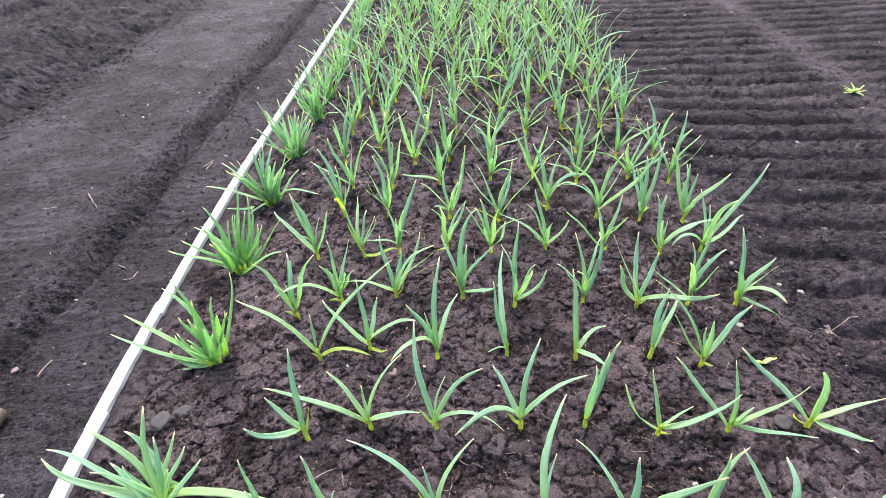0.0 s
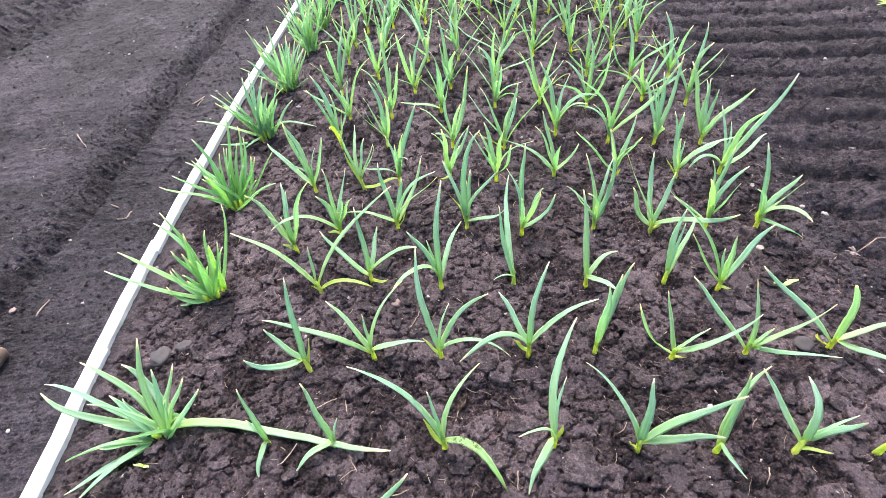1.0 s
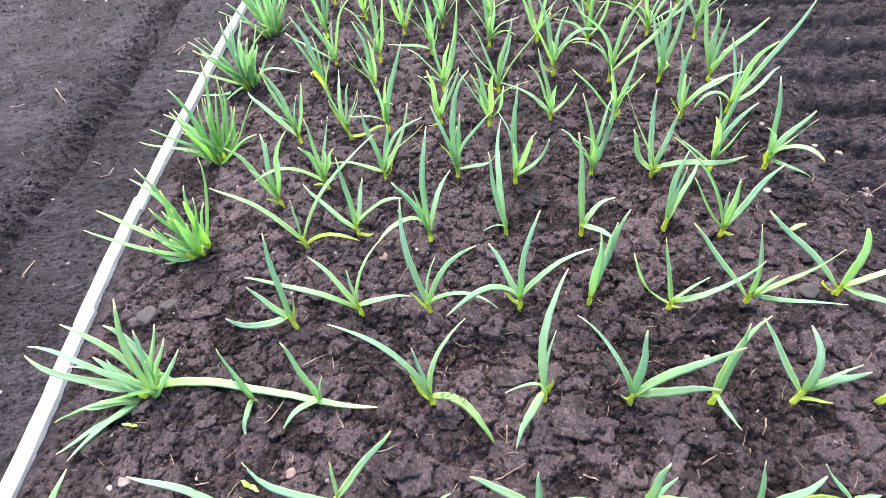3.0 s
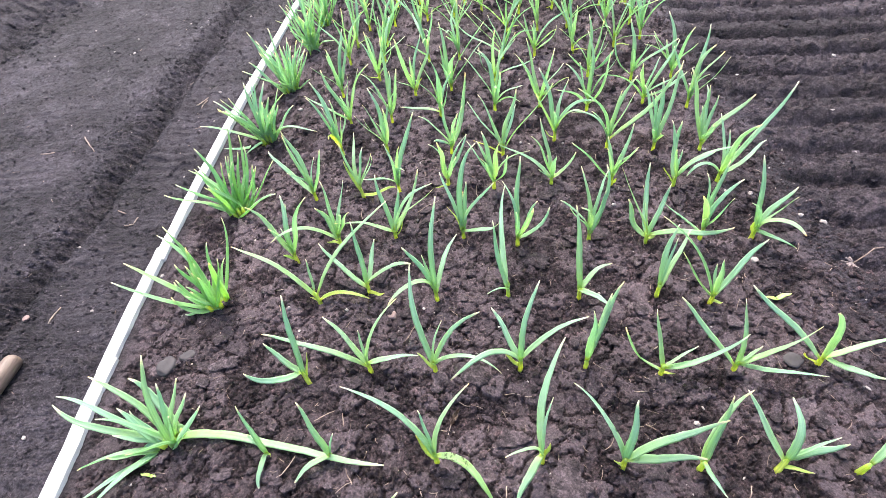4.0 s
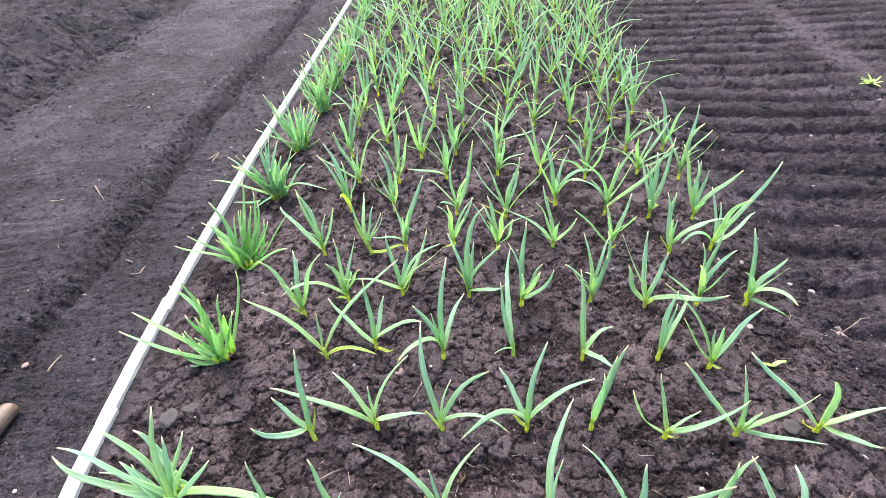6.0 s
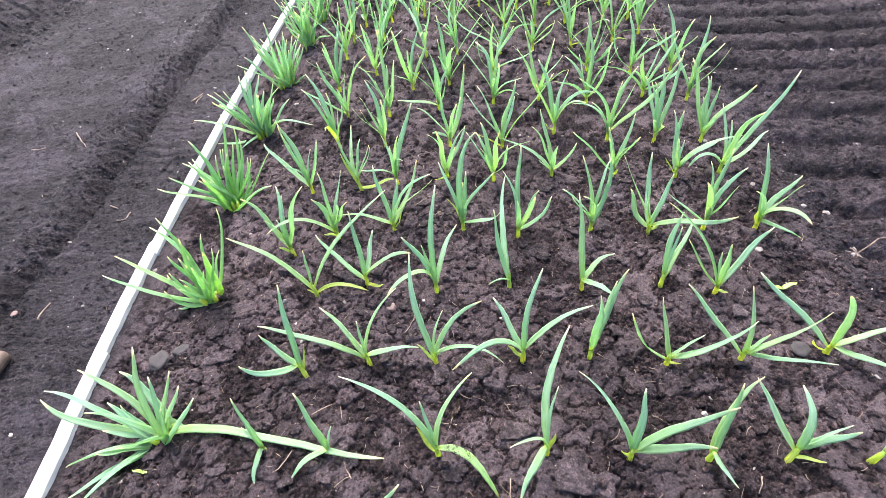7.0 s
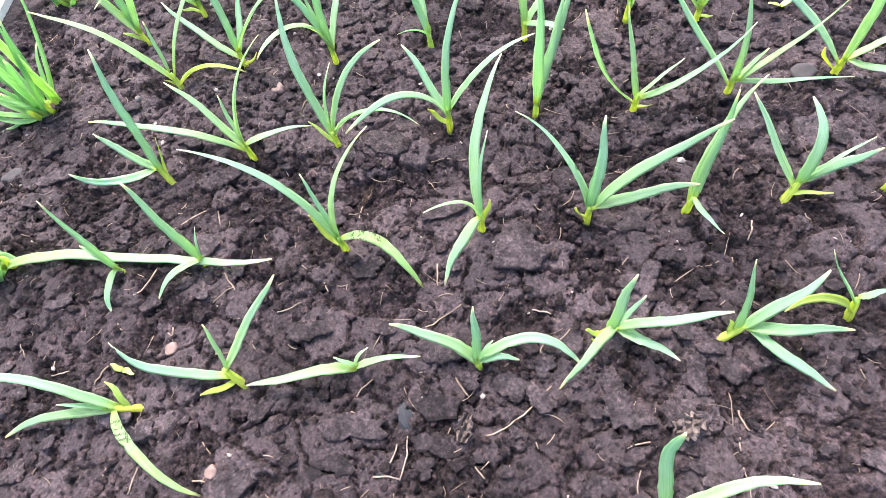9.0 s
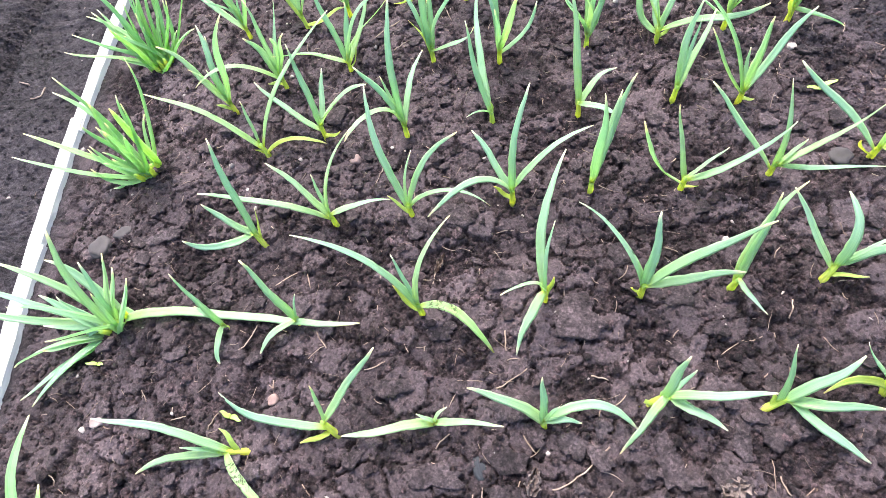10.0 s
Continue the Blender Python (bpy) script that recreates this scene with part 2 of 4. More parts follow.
def soil(x, y):
    """Height of the soil, how dry and crusted it is, and its share of the bed's browner earth (0 to 1)."""
    x, y = np.asarray(x, float), np.asarray(y, float)
    near = 1 - step(7.0, 12.0, np.hypot(x, y))
    wob = 0.05 * fbm(x, y, 0.4, 3, 5)
    bed = step(0.0, 0.07, x - plank_line(y)) * (1 - step(0.82, 0.95, x + wob))
    right = step(0.86, 1.0, x + wob)
    left = 1 - step(-0.02, 0.03, x - plank_line(y))
    z = lie(x, y) + 0.010 * fbm(x, y, 0.35, 4, 11)
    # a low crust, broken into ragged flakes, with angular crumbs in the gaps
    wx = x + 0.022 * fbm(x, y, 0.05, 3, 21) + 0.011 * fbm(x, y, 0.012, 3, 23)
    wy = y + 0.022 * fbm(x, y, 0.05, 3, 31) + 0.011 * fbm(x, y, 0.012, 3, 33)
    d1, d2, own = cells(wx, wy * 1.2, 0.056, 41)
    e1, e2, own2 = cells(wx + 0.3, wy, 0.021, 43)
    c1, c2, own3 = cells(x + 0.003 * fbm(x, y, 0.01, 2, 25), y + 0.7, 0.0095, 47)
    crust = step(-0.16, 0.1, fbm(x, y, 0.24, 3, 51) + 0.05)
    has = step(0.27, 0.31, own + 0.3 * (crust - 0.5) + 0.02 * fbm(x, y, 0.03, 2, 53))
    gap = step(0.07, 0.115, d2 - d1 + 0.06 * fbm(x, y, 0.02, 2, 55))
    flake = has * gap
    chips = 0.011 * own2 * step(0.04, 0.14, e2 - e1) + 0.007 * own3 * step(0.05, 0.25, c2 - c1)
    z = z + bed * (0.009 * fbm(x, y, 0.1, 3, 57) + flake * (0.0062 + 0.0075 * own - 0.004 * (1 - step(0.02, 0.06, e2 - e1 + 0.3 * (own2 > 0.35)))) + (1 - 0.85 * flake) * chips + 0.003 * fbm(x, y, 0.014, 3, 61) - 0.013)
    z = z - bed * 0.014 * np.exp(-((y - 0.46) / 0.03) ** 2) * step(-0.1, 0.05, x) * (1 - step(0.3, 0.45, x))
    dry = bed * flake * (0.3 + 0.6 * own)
    # furrows, with a trodden strip through them
    trod = np.exp(-((x - 1.93 - 0.03 * (y - 2.6)) / 0.09) ** 2)
    wave = 0.5 - 0.5 * np.cos(2 * np.pi * (y - 1.853 + 0.067 * (x - 1.17) + 0.035 * fbm(x, y, 0.45, 2, 71) + 0.011 * fbm(x, y, 0.06, 3, 77)) / 0.1455)
    z = z + right * ((1 - trod) * (0.034 * (1 - (1 - wave) ** 3) - 0.024 + 0.01 * own2 * own2 * step(0.05, 0.25, e2 - e1)) + 0.006 * own3 * step(0.03, 0.25, c2 - c1) + 0.011 * fbm(x, y, 0.03, 3, 73, 0.65))
    dry = dry + right * (0.06 * wave + 0.35 * trod)
    # raked ground beside the plank, the trench, and the rough land beyond
    rake = 0.5 + 0.5 * np.cos(2 * np.pi * (y - 0.18 * x + 0.06 * fbm(x, y, 0.35, 2, 81)) / 0.052)
    patch = step(-0.1, 0.2, fbm(x, y, 0.5, 2, 91))
    z = z + left * (0.007 * rake * patch * (0.6 + fbm(x * 0.35, y, 0.12, 3, 89)) + 0.0045 * own3 * step(0.03, 0.25, c2 - c1) + 0.005 * fbm(x * 0.4, y, 0.03, 3, 93))
    tx = x + 1.205 + 0.05 * fbm(x * 0.2, y, 0.3, 3, 95)
    z = z - 0.056 * np.exp(-(tx / 0.045) ** 2) + 0.018 * np.exp(-((tx - 0.1) / 0.04) ** 2) + 0.02 * own2 * np.exp(-(tx / 0.085) ** 2) * lump(e1)
    rough = 1 - step(-2.43, -2.23, x + wob)
    z = z + rough * (0.035 * np.cos(2 * np.pi * (x + wob) / 0.38) + 0.075 * fbm(x, y * 0.35, 0.13, 5, 99, 0.72) + 0.02 * own * (own > 0.4) * step(0.05, 0.3, d2 - d1))
    dry = dry + left * (1 - rough) * (0.32 * step(-0.1, 0.25, fbm(x * 0.3, y, 0.3, 4, 97)) * (1 - np.exp(-(tx / 0.1) ** 2)))
    return z * near, np.clip(dry, 0, 1), np.maximum(bed, 0.45 * right)


GRID = {}


def height(x, y):
    """Height of the built ground, between the corners of its grid."""
    gx, gy, zz = GRID["x"], GRID["y"], GRID["z"]
    i = np.clip(np.searchsorted(gx, x) - 1, 0, len(gx) - 2)
    j = np.clip(np.searchsorted(gy, y) - 1, 0, len(gy) - 2)
    u, v = (x - gx[i]) / (gx[i + 1] - gx[i]), (y - gy[j]) / (gy[j + 1] - gy[j])
    return (zz[j, i] * (1 - u) + zz[j, i + 1] * u) * (1 - v) + (zz[j + 1, i] * (1 - u) + zz[j + 1, i + 1] * u) * v


def ground_at(x, y):
    return float(height(np.array([x]), np.array([y]))[0])


def mesh_object(name, verts, faces, mat, parent=None, label="", smooth=True):
    me = bpy.data.meshes.new(name)
    me.from_pydata(verts, [], faces)
    me.materials.append(mat)
    if smooth:
        me.polygons.foreach_set("use_smooth", [True] * len(me.polygons))
    ob = new(name, me)
    if parent is not None:
        ob.parent = parent
    if label:
        tagged(ob, label)
    return ob


def spaced(*stretches):
    """Grid lines: (from, to, spacing) one after another."""
    out = []
    for a, b, d in stretches:
        out.append(np.arange(a, b - d * 0.3, d))
    out.append(np.array([stretches[-1][1]]))
    return np.concatenate(out)


def build_ground():
    gx = spaced((-600, -60, 60), (-60, -8, 4), (-8, -4.6, 0.25), (-4.6, -2.5, 0.026), (-2.5, -0.9, 0.011), (-0.9, -0.5, 0.0045), (-0.5, 0.68, 0.0025), (0.68, 0.9, 0.0045),
                (0.9, 2.5, 0.011), (2.5, 3.6, 0.03), (3.6, 8, 0.25), (8, 60, 4), (60, 600, 60))
    gy = spaced((-600, -60, 60), (-60, -4, 4), (-4, -1.6, 0.15), (-1.6, -0.15, 0.04), (-0.12, 0.72, 0.0025), (0.72, 1.15, 0.004), (1.15, 1.9, 0.006), (1.9, 4.2, 0.0125), (4.2, 6.4, 0.022), (6.4, 8, 0.1),
                (8, 60, 4), (60, 600, 60))
    nx, ny = len(gx), len(gy)
    xx, yy = np.meshgrid(gx, gy)
    zz, dry, bed = soil(xx, yy)
    GRID.update(x=gx, y=gy, z=zz)
    me = bpy.data.meshes.new("ground")
    me.vertices.add(nx * ny)
    me.vertices.foreach_set("co", np.stack([xx, yy, zz], -1).astype(np.float32).ravel())
    k = (np.arange(ny - 1)[:, None] * nx + np.arange(nx - 1)[None, :]).ravel()
    quads = np.stack([k, k + 1, k + 1 + nx, k + nx], -1).astype(np.int32)
    me.loops.add(quads.size)
    me.loops.foreach_set("vertex_index", quads.ravel())
    me.polygons.add(len(quads))
    me.polygons.foreach_set("loop_start", np.arange(0, quads.size, 4, dtype=np.int32))
    me.polygons.foreach_set("use_smooth", np.ones(len(quads), bool))
    me.update(calc_edges=True)
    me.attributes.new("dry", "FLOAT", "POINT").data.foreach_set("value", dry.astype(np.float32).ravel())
    me.attributes.new("bed", "FLOAT", "POINT").data.foreach_set("value", bed.astype(np.float32).ravel())
    me.materials.append(SOIL)
    return tagged(new("ground", me), "dark crumbly garden soil with crusted bed and furrows", "ground", kind="structure")


GROUND = build_ground()


# ---- plants ----
RNG = random.Random(4)


def leaf_path(base, h, az, length, rise, bend, swing, n=16, sway=0.0):
    """Points along a leaf that leaves the stem at height h, heading az, at rise degrees over the level, and turns by bend (down) and swing (sideways) to its tip."""
    p = Vector((base[0], base[1], base[2] + h))
    out = [p.copy()]
    for k in range(n):
        s = (k + 0.5) / n
        wag = sway * math.sqrt(s)
        e = radians(rise - bend * s + 13 * wag * math.sin(5.2 * s + az))
        a = radians(az + swing * s + 16 * wag * math.sin(4.3 * s + az * 1.7))
        p = p + Vector((math.cos(e) * math.cos(a), math.cos(e) * math.sin(a), math.sin(e))) * (length / n)
        out.append(p.copy())
    return out


def set_uv(me, uvs):
    index = np.empty(len(me.loops), np.int32)
    me.loops.foreach_get("vertex_index", index)
    me.uv_layers.new(name="leaf").data.foreach_set("uv", np.array(uvs, np.float32)[index].ravel())


def blade(name, path, width, mat, parent, fold=0.45, thick=0.0016, root=0.5, twist=0.0, label="", wave=0.0, taper=2.3):
    """A leaf blade with a folded keel: broad low down, drawn out to a tip."""
    n = len(path) - 1
    verts, faces, uvs = [], [], []
    for k, p in enumerate(path):
        s = k / n
        d = (path[min(k + 1, n)] - path[max(k - 1, 0)]).normalized()
        side = d.cross(Vector((0, 0, 1)))
        side = side.normalized() if side.length > 0.05 else Vector((1, 0, 0))
        up = side.cross(d).normalized()
        a = radians(twist) * s
        side, up = side * math.cos(a) + up * math.sin(a), up * math.cos(a) - side * math.sin(a)
        w = width * 0.5 * (root + (1 - root) * min(1, s / 0.16)) * (1 - 0.96 * max(0, (s - 0.2) / 0.8) ** taper) + 0.0007
        w *= 1 + wave * math.sin(9 * s + width * 3000)
        f = fold * w * (1 - 0.5 * s)
        t = thick * (1 - 0.7 * s)
        p = p + side * (width * 0.22 * s * math.sin(8 * s + width * 5000))
        rag = 0.05 * math.sin(31 * s + width * 7000) + 0.04 * math.sin(57 * s + width * 3000)
        for u, hgt in ((-1 - rag, f), (-0.5, f * 0.4), (0, 0), (0.5, f * 0.4), (1 - rag, f * (1 + 2 * rag)), (0.5, f * 0.4 - t), (0, -t * 1.3), (-0.5, f * 0.4 - t)):
            verts.append(p + side * (u * w) + up * hgt)
            uvs.append((0.5 + 0.5 * u, s))
        if k:
            o, q = (k - 1) * 8, k * 8
            faces += [(o + j, o + (j + 1) % 8, q + (j + 1) % 8, q + j) for j in range(8)]
    faces += [tuple(range(7, -1, -1)), tuple(range(n * 8, n * 8 + 8))]
    ob = mesh_object(name, verts, faces, mat, parent, label)
    set_uv(ob.data, uvs)
    return ob


def tube(name, points, radii, mat, parent=None, sides=8, label="", ends=True):
    """A round rod along points; uv runs along it."""
    n = len(points) - 1
    verts, faces, uvs = [], [], []
    for k, p in enumerate(points):
        d = (points[min(k + 1, n)] - points[max(k - 1, 0)]).normalized()
        a = d.orthogonal().normalized() if abs(d.z) > 0.9 else d.cross(Vector((0, 0, 1))).normalized()
        b = d.cross(a)
        for j in range(sides):
            w = 2 * math.pi * j / sides
            verts.append(p + (a * math.cos(w) + b * math.sin(w)) * radii[k])
            uvs.append((j / sides, k / n))
        if k:
            o, q = (k - 1) * sides, k * sides
            faces += [(o + j, o + (j + 1) % sides, q + (j + 1) % sides, q + j) for j in range(sides)]
    if ends:
        faces += [tuple(range(sides - 1, -1, -1)), tuple(range(n * sides, n * sides + sides))]
    ob = mesh_object(name, verts, faces, mat, parent, label)
    set_uv(ob.data, uvs)
    return ob


# leaves with dried splashes of earth: the plant's y and the leaf's place in its list
MUDDY = {(0.196, 2), (0.369, 2)}


def above_soil(path, x, y, z):
    """Lifts a leaf's lower stretches out of the soil, so that it rests on it."""
    zz = height(np.array([x + p.x for p in path]), np.array([y + p.y for p in path])) - z + 0.003
    lift = np.maximum(0, zz - np.array([p.z for p in path]))
    lift[:2] = 0
    for k in range(3):
        lift = np.maximum(lift, np.convolve(np.pad(lift, 1, mode="edge"), (0.25, 0.5, 0.25), "valid"))
    for p, up in zip(path, lift):
        p.z += up
    return path


def garlic(x, y, leaves, lean=(90, 0), stem=0.04, label="young green garlic plant with a yellow stem base in soil"):
    """leaves: (heading, length, rise, bend, swing, width); a negative width marks a yellowing leaf."""
    r = random.Random(int(x * 5000) + int(y * 3000))
    leaves = list(leaves)
    if y > 0.85:
        # narrow inner leaves of the crowded plants further up the bed
        leaves = [(az, length, rise, bend, swing, width * 0.88) for az, length, rise, bend, swing, width in leaves]
        while len(leaves) < 7:
            leaves.append((r.uniform(0, 360), r.uniform(0.1, 0.18), r.uniform(55, 82), r.uniform(0, 45), r.gauss(0, 14), r.uniform(0.006, 0.0092)))
    z = ground_at(x, y) - 0.004
    plant = tagged(new("garlic_plant"), label, "garlic plant", "garlic plants in the bed")
    plant.location = (x, y, z)
    a, tilt = radians(lean[0]), radians(lean[1])
    way = Vector((math.cos(a) * math.sin(tilt), math.sin(a) * math.sin(tilt), math.cos(tilt)))
    pts = [way * (stem * 1.25 * k / 5 - 0.012) for k in range(6)]
    tube("stem", pts, (0.005, 0.0056, 0.0052, 0.0047, 0.0042, 0.0025), SHEATH, plant)
    count = len(leaves)
    sway = 0.25 if y < 0.85 else 0.9
    for k, (az, length, rise, bend, swing, width) in enumerate(leaves):
        h = stem * (0.55 + 0.45 * k / max(1, count - 1))
        root = way * h
        faded = width < 0
        if faded:
            root = way * stem * 0.35
        turn = 45 * math.sin(az * 0.7 + length * 90)
        mat = FADED if faded else SOILED if (y, k) in MUDDY else GARLIC
        path = above_soil(leaf_path(root, 0, az, length, rise, bend, swing, sway=sway), x, y, z)
        blade("leaf", path, abs(width) * (0.84 if y < 0.85 else 1.0), mat, plant, 0.3 + 0.25 * math.cos(az), twist=turn, label="yellowing outer leaf" if faded else "leaf splashed with dried earth" if mat is SOILED else "", wave=0.05, taper=2.6)
    return plant


def random_garlic(x, y, size=1.0):
    az, leaves = RNG.uniform(0, 360), []
    count = RNG.choice((5, 6, 6, 7))
    for k in range(count):
        inner = k / (count - 1)
        side = az + (180 if k % 2 else 0) + RNG.gauss(0, 25)
        leaves.append((side, size * (RNG.uniform(0.15, 0.24) if inner < 0.8 else RNG.uniform(0.1, 0.17)), 52 + 30 * inner + RNG.gauss(0, 7), RNG.uniform(0, 62) * (1 - 0.5 * inner), RNG.gauss(0, 18),
                       RNG.uniform(0.0095, 0.013) * (1 - 0.35 * inner)))
    if RNG.random() < 0.4:
        leaves.insert(0, (RNG.uniform(0, 360), 0.06, 30, 30, 0, -0.009))
    return garlic(x, y, leaves, (RNG.uniform(0, 360), RNG.uniform(0, 10)), 0.045)


def chives(x, y, seed, leaves=(), extra=18, reach=0.19, broad=1.0, facing=None, mat=None):
    """leaves: (heading, length, rise, bend, swing); some more are added between them, most of them facing one way where it is given."""
    r = random.Random(seed)
    z = ground_at(x, y) - 0.004
    plant = tagged(new("chive_clump"), "dense clump of bright green chives beside the plank", "chives", "chive clumps along the plank")
    plant.location = (x, y, z)
    leaves = list(leaves)
    for k in range(extra):
        az = r.uniform(0, 360) if facing is None else r.gauss(facing, 55)
        leaves.append((az, reach * r.uniform(0.5, 1.0), r.uniform(56, 88), r.uniform(-5, 36), r.gauss(0, 14)))
    for k, (az, length, rise, bend, swing) in enumerate(leaves):
        root = Vector((r.gauss(0, 0.012), r.gauss(0, 0.009), -0.004))
        path = above_soil(leaf_path(root, 0, az, length, rise, bend, swing, 12, 0.55), x, y, z)
        blade("leaf", path, broad * r.uniform(0.0078, 0.0122), mat or CHIVE, plant, fold=0.6, thick=0.003, root=0.75, twist=r.gauss(0, 25), taper=3.2)
    for k in range(9):
        a, d = k * 2.4, 0.004 + 0.0017 * k
        foot = Vector((math.cos(a) * d, math.sin(a) * d * 0.8, -0.008))
        lean = Vector((foot.x * 0.7, foot.y * 0.7, 0.03 + 0.008 * (k % 3)))
        tube("stem", [foot, foot + lean * 0.5, foot + lean], (0.0058, 0.0055, 0.0036), SHEATH, plant, 7, "yellow-green leaf base")
    return plant


clump = chives(-0.538, 0.426, 100, [(132, 0.222, 56, 29, 29), (104, 0.226, 85, 46, -5), (104, 0.175, 41, 2, 70), (168, 0.253, 42, 39, -1), (185, 0.244, 28, 13, -29), (-167, 0.139, 25, 6, -21), (-170, 0.177, 32, 58, 6), (-138, 0.176, -2, -6, -18), (-127, 0.169, 15, 24, -7), (21, 0.158, 71, 22, 0), (3, 0.214, 57, 10, 0), (34, 0.079, 74, 101, -71), (175, 0.138, 51, 17, -34), (-7, 0.191, 63, 2, -2), (158, 0.12, 59, 34, -27), (-177, 0.078, 60, 110, 28), (-156, 0.109, 18, -5, -21), (101, 0.136, 68, 12, 1), (169, 0.076, 52, 21, -5)], 3, broad=1.3, facing=150, mat=GARLIC)
# one of its leaves has fallen flat across the bed
course = [Vector(p) for p in ((0.005, 0.0, 0.004), (0.06, 0.0, 0.03), (0.138, -0.008, 0.024), (0.253, -0.028, 0.012), (0.352, -0.055, 0.024), (0.448, -0.076, 0.062))]
bent = []
for k in range(20):
    a = k / 19 * 4.999
    p, u = int(a), a - int(a)
    before, start, end, after = course[max(p - 1, 0)], course[p], course[p + 1], course[min(p + 2, 5)]
    bent.append(start + 0.5 * u * (end - before + u * (2 * before - 5 * start + 4 * end - after + u * (3 * start - before - 3 * end + after))))
blade("leaf", above_soil(bent, -0.538, 0.426, clump.location.z - 0.009), 0.0145, GARLIC, clump, 0.2, label="long leaf fallen flat across the soil", wave=0.08, taper=3.5)
chives(-0.564, 0.764, 101, [(176, 0.271, 22, -2, -26), (181, 0.25, 23, 2, -17), (124, 0.244, 62, 42, 29), (92, 0.234, 64, 6, 64), (74, 0.163, 54, -16, 4), (-18, 0.262, 56, -13, -3), (45, 0.246, 39, -43, 41), (-25, 0.171, 67, 11, -1), (-39, 0.27, 69, 14, -5), (174, 0.13, 33, -18, -27), (145, 0.118, 64, 43, 14), (186, 0.138, 24, -35, -34), (204, 0.149, 2, -36, -51), (-163, 0.096, 1, -3, -14), (167, 0.086, 48, 14, -6), (-40, 0.234, 69, 15, -4)], 9, broad=1.05, facing=140)
chives(-0.623, 1.121, 102, [(90, 0.276, 70, 14, 2), (119, 0.242, 87, 51, 31), (153, 0.209, 68, 53, 9), (-175, 0.209, 36, -11, -8), (177, 0.246, 27, 11, -8), (175, 0.118, 32, 19, -5), (149, 0.19, 51, 16, -8), (83, 0.239, 51, -21, 7), (59, 0.221, 50, -24, 4), (70, 0.193, 53, -16, 4), (9, 0.2, 51, -9, 0), (-1, 0.258, 39, -17, 0), (-26, 0.269, 40, 9, 0), (146, 0.176, 70, 15, -2), (100, 0.143, 58, -8, 12), (-181, 0.15, 61, 38, 2), (81, 0.181, 60, -3, 4), (-69, 0.222, 67, 9, 4)], 13, facing=110)
chives(-0.639, 1.494, 103, [(164, 0.192, 63, 44, 3), (-179, 0.228, 36, 28, -2), (138, 0.22, 60, -2, -28), (109, 0.233, 88, 51, -15), (76, 0.219, 82, 40, -3), (-17, 0.258, 67, 9, -1), (6, 0.227, 64, 21, 0), (-17, 0.26, 56, 68, -4), (-166, 0.148, 1, -2, -7), (-137, 0.105, 24, 44, 0), (161, 0.122, 35, -15, -12), (135, 0.189, 65, 5, -29), (-55, 0.252, 83, 42, 9), (70, 0.149, 79, 34, -2)], 20, 0.23, mat=GARLIC)
chives(-0.642, 1.851, 104, [(153, 0.266, 67, 11, -2), (150, 0.229, 63, 1, -3), (119, 0.26, 73, 22, 0), (-78, 0.255, 68, 12, 9), (83, 0.194, 70, 14, 2), (-39, 0.258, 62, 0, -3), (4, 0.193, 65, 12, 0), (-12, 0.096, 42, 3, 0), (150, 0.154, 58, -8, -5), (-87, 0.215, 44, 4, 6), (152, 0.195, 61, 0, -3), (99, 0.185, 75, 25, -3)], 22, 0.25, mat=GARLIC)
chives(-0.618, 2.172, 105, [(113, 0.286, 81, 25, 5), (156, 0.216, 70, 16, -1), (-122, 0.192, 53, -18, 2), (88, 0.265, 72, 19, 1), (-50, 0.262, 70, 16, -1), (-27, 0.213, 64, 4, -1), (-31, 0.158, 51, 43, 0), (-28, 0.088, 61, 111, -13), (97, 0.278, 79, 27, -4), (-105, 0.16, 44, 5, 2), (4, 0.224, 62, 7, 0)], 24, 0.27, mat=GARLIC)
garlic(-0.266, 0.196, [(158, 0.205, 41, 39, 9, 0.0129), (-179, 0.143, 24, 43, 12, 0.0126), (-50, 0.181, 34, 62, 21, 0.0122), (109, 0.047, 63, 49, 27, -0.008), (169, 0.056, 43, 38, 5, 0.006)], (180, 68))
garlic(-0.131, 0.205, [(174, 0.198, 11, 35, -29, 0.0133), (84, 0.083, 60, -10, 5, 0.006), (30, 0.16, 44, 5, 5, 0.0122), (-149, 0.049, -2, -3, -36, -0.008)], (135, 35))
garlic(0.008, 0.208, [(-174, 0.138, 38, 57, -4, 0.015), (-20, 0.169, 63, 24, 0, 0.0119), (43, 0.04, 81, 72, -19, 0.006), (165, 0.031, 58, 38, -11, 0.006)], (90, 10), 0.012)
garlic(0.157, 0.193, [(140, 0.122, 54, 58, 27, 0.015), (94, 0.083, 65, 14, -16, 0.0129), (26, 0.145, 46, 89, -71, 0.0136), (-1, 0.053, 44, 51, -19, 0.009), (23, 0.047, 63, 4, 5, 0.006)], (90, 8), 0.02)
garlic(0.298, 0.206, [(41, 0.103, 88, 33, 26, 0.0133), (15, 0.059, 49, 13, 30, 0.006), (-17, 0.13, 48, 17, 6, 0.0129), (-51, 0.076, 16, 12, 18, 0.0147), (-147, 0.115, 33, 37, 16, 0.0119), (-159, 0.077, 53, -17, -2, -0.008)], (15, 55), 0.035)
garlic(0.437, 0.187, [(84, 0.103, 71, 17, 0, 0.0129), (17, 0.11, 55, 25, 5, 0.014), (-24, 0.101, 30, 14, 15, 0.0147), (-61, 0.102, 6, 7, 17, 0.0133), (105, 0.025, 66, 4, -1, -0.008)], (15, 62))
